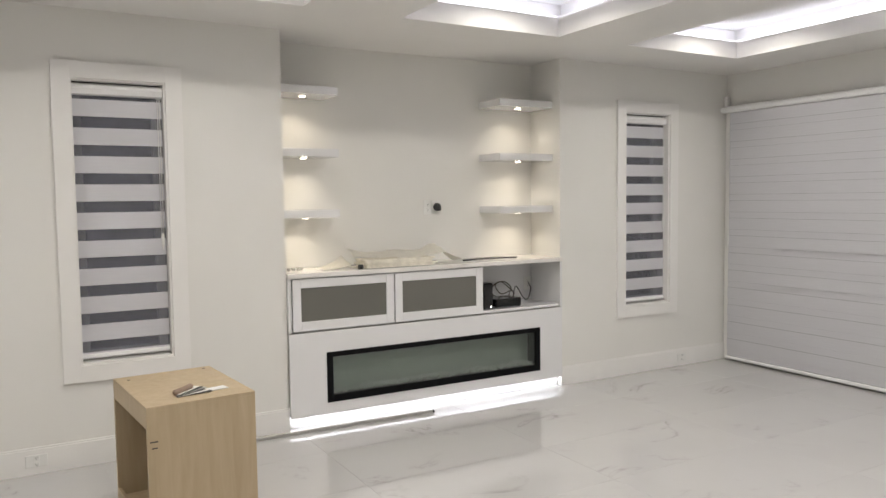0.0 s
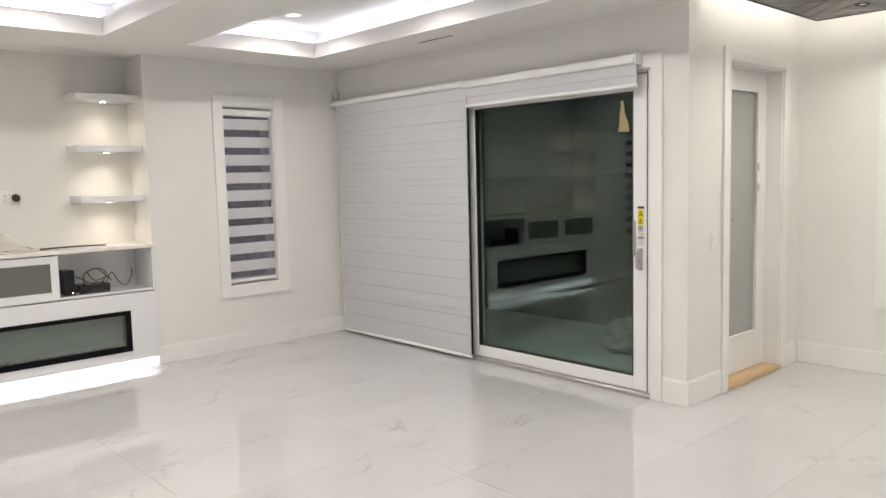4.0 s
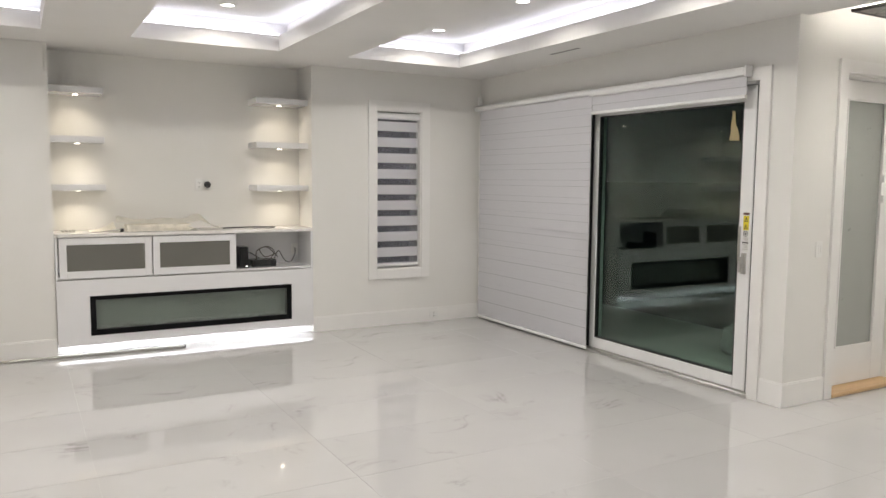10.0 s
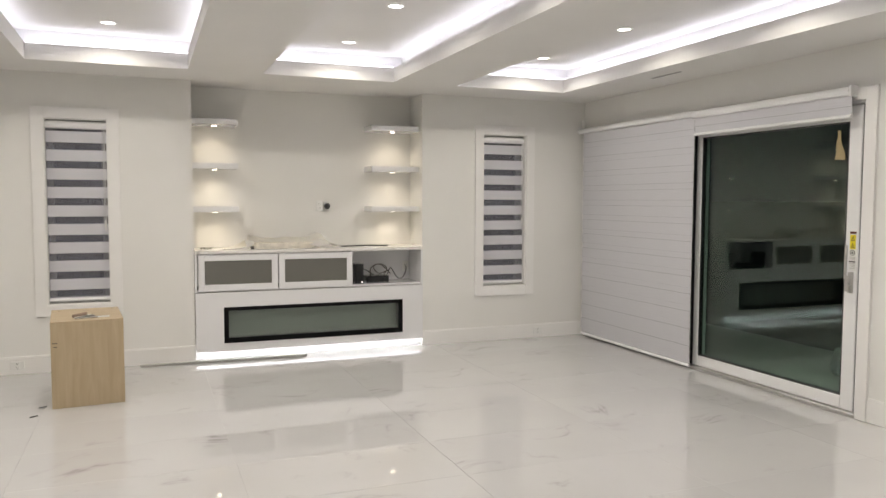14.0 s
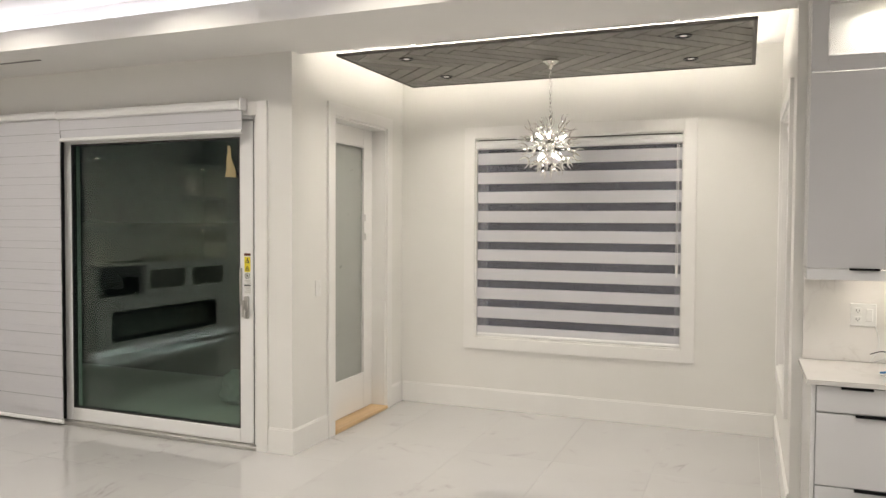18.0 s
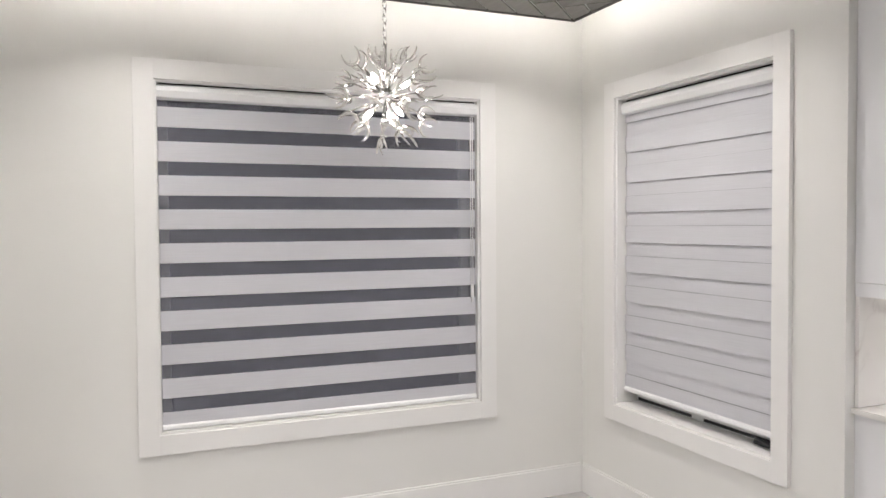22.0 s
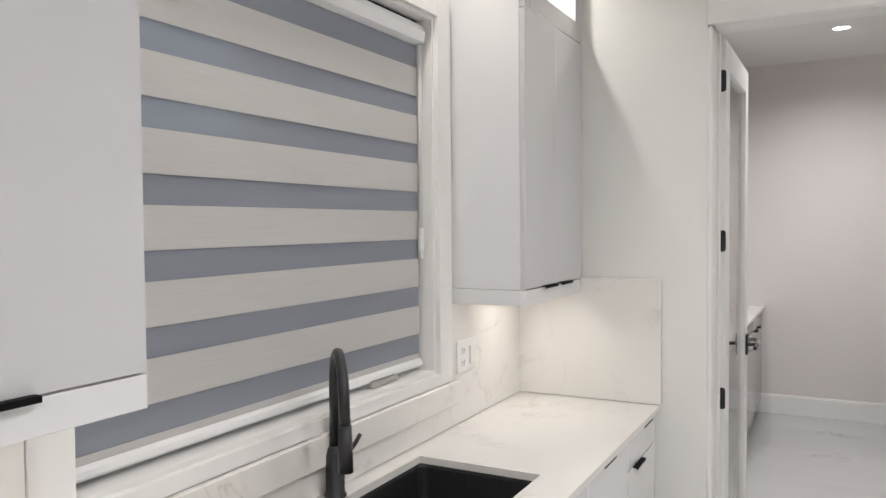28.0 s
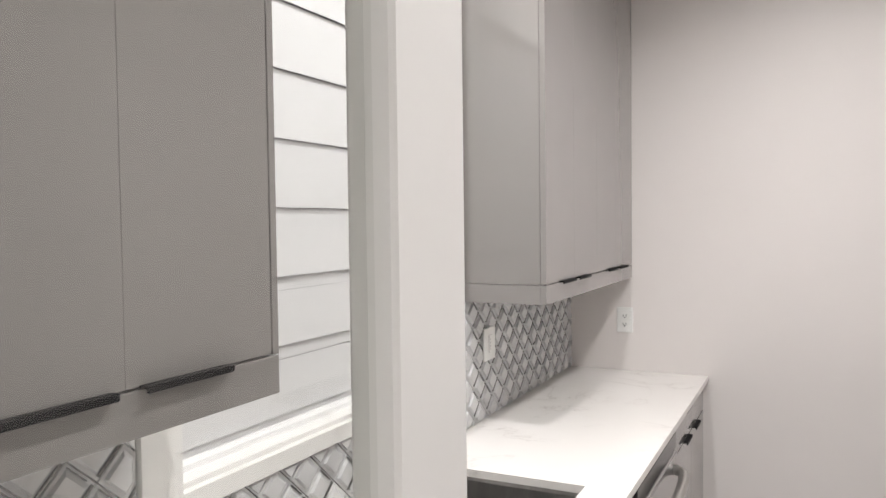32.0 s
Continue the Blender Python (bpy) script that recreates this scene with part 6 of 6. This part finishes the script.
for a, b, c, zt in ZONES:
    for i in range(int(a / TW) - 2, int(b / TW) + 3):
        for j in range(int(c / TH) - 1, int(zt / TH) + 2):
            for h in (0, 1):
                cy, cz = (i + 0.5 * h) * TW, (j + 0.5 * h) * TH
                g = 0.95
                r = [(cy - TW / 2 * g, cz), (cy, cz - TH / 2 * g), (cy + TW / 2 * g, cz), (cy, cz + TH / 2 * g)]
                p = clip_poly(r, a + 0.001, b - 0.001, c + 0.001, zt - 0.001)
                if len(p) < 3:
                    continue
                my, mz = sum(q[0] for q in p) / len(p), sum(q[1] for q in p) / len(p)
                key = tuple((round(q[0] - my, 3), round(q[1] - mz, 3)) for q in p)
                if key not in tiles:
                    bm = bmesh.new()
                    rings = []
                    for sc, dx, sy in ((1.0, 0.0, 0.0), (1.0, -0.004, 0.0), (0.8, -0.004, 0.0), (0.62, -0.012, 0.006)):
                        rings.append([bm.verts.new((dx, (q[0] - my) * sc + sy, (q[1] - mz) * sc)) for q in p])
                    for u, v in zip(rings, rings[1:]):
                        for k in range(len(p)):
                            bm.faces.new((u[k], u[(k + 1) % len(p)], v[(k + 1) % len(p)], v[k]))
                    bm.faces.new(rings[-1])
                    bmesh.ops.recalc_face_normals(bm, faces=bm.faces)
                    me = bpy.data.meshes.new("tile")
                    bm.to_mesh(me)
                    bm.free()
                    me.materials.append(TILEGREY)
                    tiles[key] = me
                if len(p) == 4 and key[0] == (round(-TW / 2 * g, 3), 0.0):
                    for (ya, za), (yb, zb), wide in (((cy - 0.4 * TW, cz), (cy, cz - 0.4 * TH), 0.0026), ((cy - 0.3 * TW, cz + 0.1 * TH), (cy, cz + 0.4 * TH), 0.0012)):
                        d = Vector((0, yb - ya, zb - za)).normalized()
                        o = Vector((0, -d.z, d.y)) * wide
                        q = [Vector((-0.0525, ya, za)) - o, Vector((-0.0525, yb, zb)) - o, Vector((-0.0525, yb, zb)) + o, Vector((-0.0525, ya, za)) + o]
                        low = [inlay.verts.new(v) for v in q]
                        up = [inlay.verts.new(v + Vector((-0.0045, 0, 0))) for v in q]
                        inlay.faces.new(up)
                        for k in range(4):
                            inlay.faces.new((low[k], low[(k + 1) % 4], up[(k + 1) % 4], up[k]))
                ob = new("tile", tiles[key])
                ob.parent = tb
                ob.location = Vector((-0.048, my, mz)) - tb.location
tagged(part("silver_inlay", inlay, SILVER, tb, "dark silver metal inlay lines"), kind="stuff")
outlet(Face("x", -0.058, 1), -11.27, 1.14, "white switch plate on the relief tiles", "pair", w=0.118, h=0.118)
outlet(Face("x", -0.058, 1), -13.06, 1.18, "white switch plate on the relief tiles", "switch", w=0.1, h=0.118)
outlet(PANTRY_END, -0.312, 1.15, "white duplex outlet on the pantry end wall")

rc = thing("side_worktop", (-2.18, -13.9, 0.874), "white quartz side worktop in the pantry", "countertop")
box("slab", (-2.498, -14.098, 0.874), (-1.863, -13.73, 0.914), QUARTZ, rc, 0.002)
bc = thing("side_cabinet", (-2.18, -13.9, 0.0), "grey lacquered side cabinet in the pantry", "cabinet")
box("body", (-2.498, -14.098, 0.1), (-1.9, -13.732, 0.874), LACQUER_GREY, bc, 0.001)
f = box("front", (-1.9, -14.095, 0.105), (-1.881, -13.735, 0.868), LACQUER_GREY, bc, 0.0015)
box("handle", (-1.88, -13.98, 0.85), (-1.862, -13.86, 0.866), BLACK, f, 0.002)
box("toe_kick", (-2.498, -14.098, 0.0), (-1.95, -13.732, 0.1), LACQUER_GREY, bc, 0)
rg = thing("gas_range", (-2.18, -13.34, 0.0), "stainless steel range with chrome knobs and a dark handle", "range")
box("body", (-2.498, -13.725, 0.02), (-1.9, -12.96, 0.9), METAL, rg, 0.004)
box("oven_door", (-1.9, -13.715, 0.2), (-1.87, -12.97, 0.72), BLACKGLOSS, rg, 0.006)
box("control_panel", (-1.9, -13.72, 0.73), (-1.862, -12.965, 0.9), METAL, rg, 0.006)
box("cooktop", (-2.49, -13.72, 0.9), (-1.88, -12.965, 0.915), BLACKGLOSS, rg, 0.003)
tube("oven_handle", [(-1.87, -13.66, 0.69), (-1.815, -13.66, 0.69), (-1.815, -13.02, 0.69), (-1.87, -13.02, 0.69)], 0.011, BLACK, rg)
for k in range(5):
    kb = disc("knob", (-1.845, -13.62 + 0.14 * k, 0.81), 0.026, 0.036, CHROME, rg, "x", 18, 0.022)
bm = bmesh.new()
for k in range(2):
    for q in range(3):
        add_box(bm, (-2.42, -13.66 + 0.36 * k + 0.12 * q, 0.93), (-1.95, -13.645 + 0.36 * k + 0.12 * q, 0.945), 0.003)
    add_box(bm, (-2.42, -13.66 + 0.36 * k, 0.915), (-2.405, -13.405 + 0.36 * k, 0.945), 0.003)
    add_box(bm, (-1.965, -13.66 + 0.36 * k, 0.915), (-1.95, -13.405 + 0.36 * k, 0.945), 0.003)
part("grate", bm, BLACK, rg)
for ob in (rc, bc, rg):
    ob.location.x -= 0.042

# ---- outside ----
bm = bmesh.new()
add_box(bm, (3.0, -11.9, 2.3), (3.02, -7.0, 5.0))
tagged(linked("backdrop_sky", bm, glowing("dusk_sky", (0.72, 0.8, 1.0), 0.2)), kind="structure")
bm = bmesh.new()
add_box(bm, (0.2, -3.94, -0.2), (3.2, 1.0, -0.05))
tagged(linked("pavement_patio", bm, plain("patio_concrete", (0.05, 0.05, 0.047), 0.85, var=0.2, scale=3, bump=0.3)), kind="structure")
bg = thing("plastic_bag", (1.2, -2.85, -0.05), "crumpled translucent white plastic bag on the patio", "bag")
bm = bmesh.new()
bmesh.ops.create_icosphere(bm, subdivisions=4, radius=1)
for v in bm.verts:
    q = noise.noise(v.co * 2.3) * 0.25 + noise.noise(v.co * 6) * 0.1
    v.co = v.co * (1 + q)
    v.co.z = max(v.co.z, -0.75)
bmesh.ops.transform(bm, matrix=Matrix.Translation((1.2, -2.85, 0.1)) @ Matrix.Diagonal((0.2, 0.24, 0.2, 1)), verts=bm.verts)
part("bag", bm, plain("bag_film", (0.25, 0.26, 0.26), 0.3, var=0.1, scale=8, bump=0.2), bg, smooth=False)

# ---- floor tiles ----
fl = new("floor")
tagged(fl, kind="structure")
bm = bmesh.new()
add_box(bm, (-8.6, -14.3, -0.14), (2.0, 0.6, -0.0025))
part("grout_bed", bm, GROUT, fl)
TX, TYY, OX, OY, TG = 1.25, 0.655, -4.43, -4.5, 0.0015
REGIONS = [(-8.6, 0.0, -3.845, 0.06), (-8.6, 0.0, -4.5, -3.845), (0.0, 1.815, -4.5, -4.108), (-8.6, 1.815, -7.12, -4.5),
           (-8.6, -0.04, -10.15, -7.12), (-0.04, 1.815, -7.242, -7.12), (-1.59, -0.815, -10.29, -10.15), (-2.5, 0.0, -14.1, -10.29)]
tile_mesh = {}
for rx0, rx1, ry0, ry1 in REGIONS:
    for i in range(-4, 6):
        for j in range(-16, 9):
            x0, x1 = max(OX + i * TX, rx0), min(OX + (i + 1) * TX, rx1)
            y0, y1 = max(OY + j * TYY, ry0), min(OY + (j + 1) * TYY, ry1)
            if x1 - x0 < 0.01 or y1 - y0 < 0.01:
                continue
            w, h = round(x1 - x0 - TG, 4), round(y1 - y0 - TG, 4)
            if (w, h) not in tile_mesh:
                bm = bmesh.new()
                add_box(bm, (-w / 2, -h / 2, -0.012), (w / 2, h / 2, 0.0))
                bmesh.ops.recalc_face_normals(bm, faces=bm.faces)
                me = bpy.data.meshes.new("tile")
                bm.to_mesh(me)
                bm.free()
                me.materials.append(MARBLE)
                tile_mesh[w, h] = me
            t = new("tile", tile_mesh[w, h])
            t.parent = fl
            t.location = ((x0 + x1) / 2, (y0 + y1) / 2, 0.0)
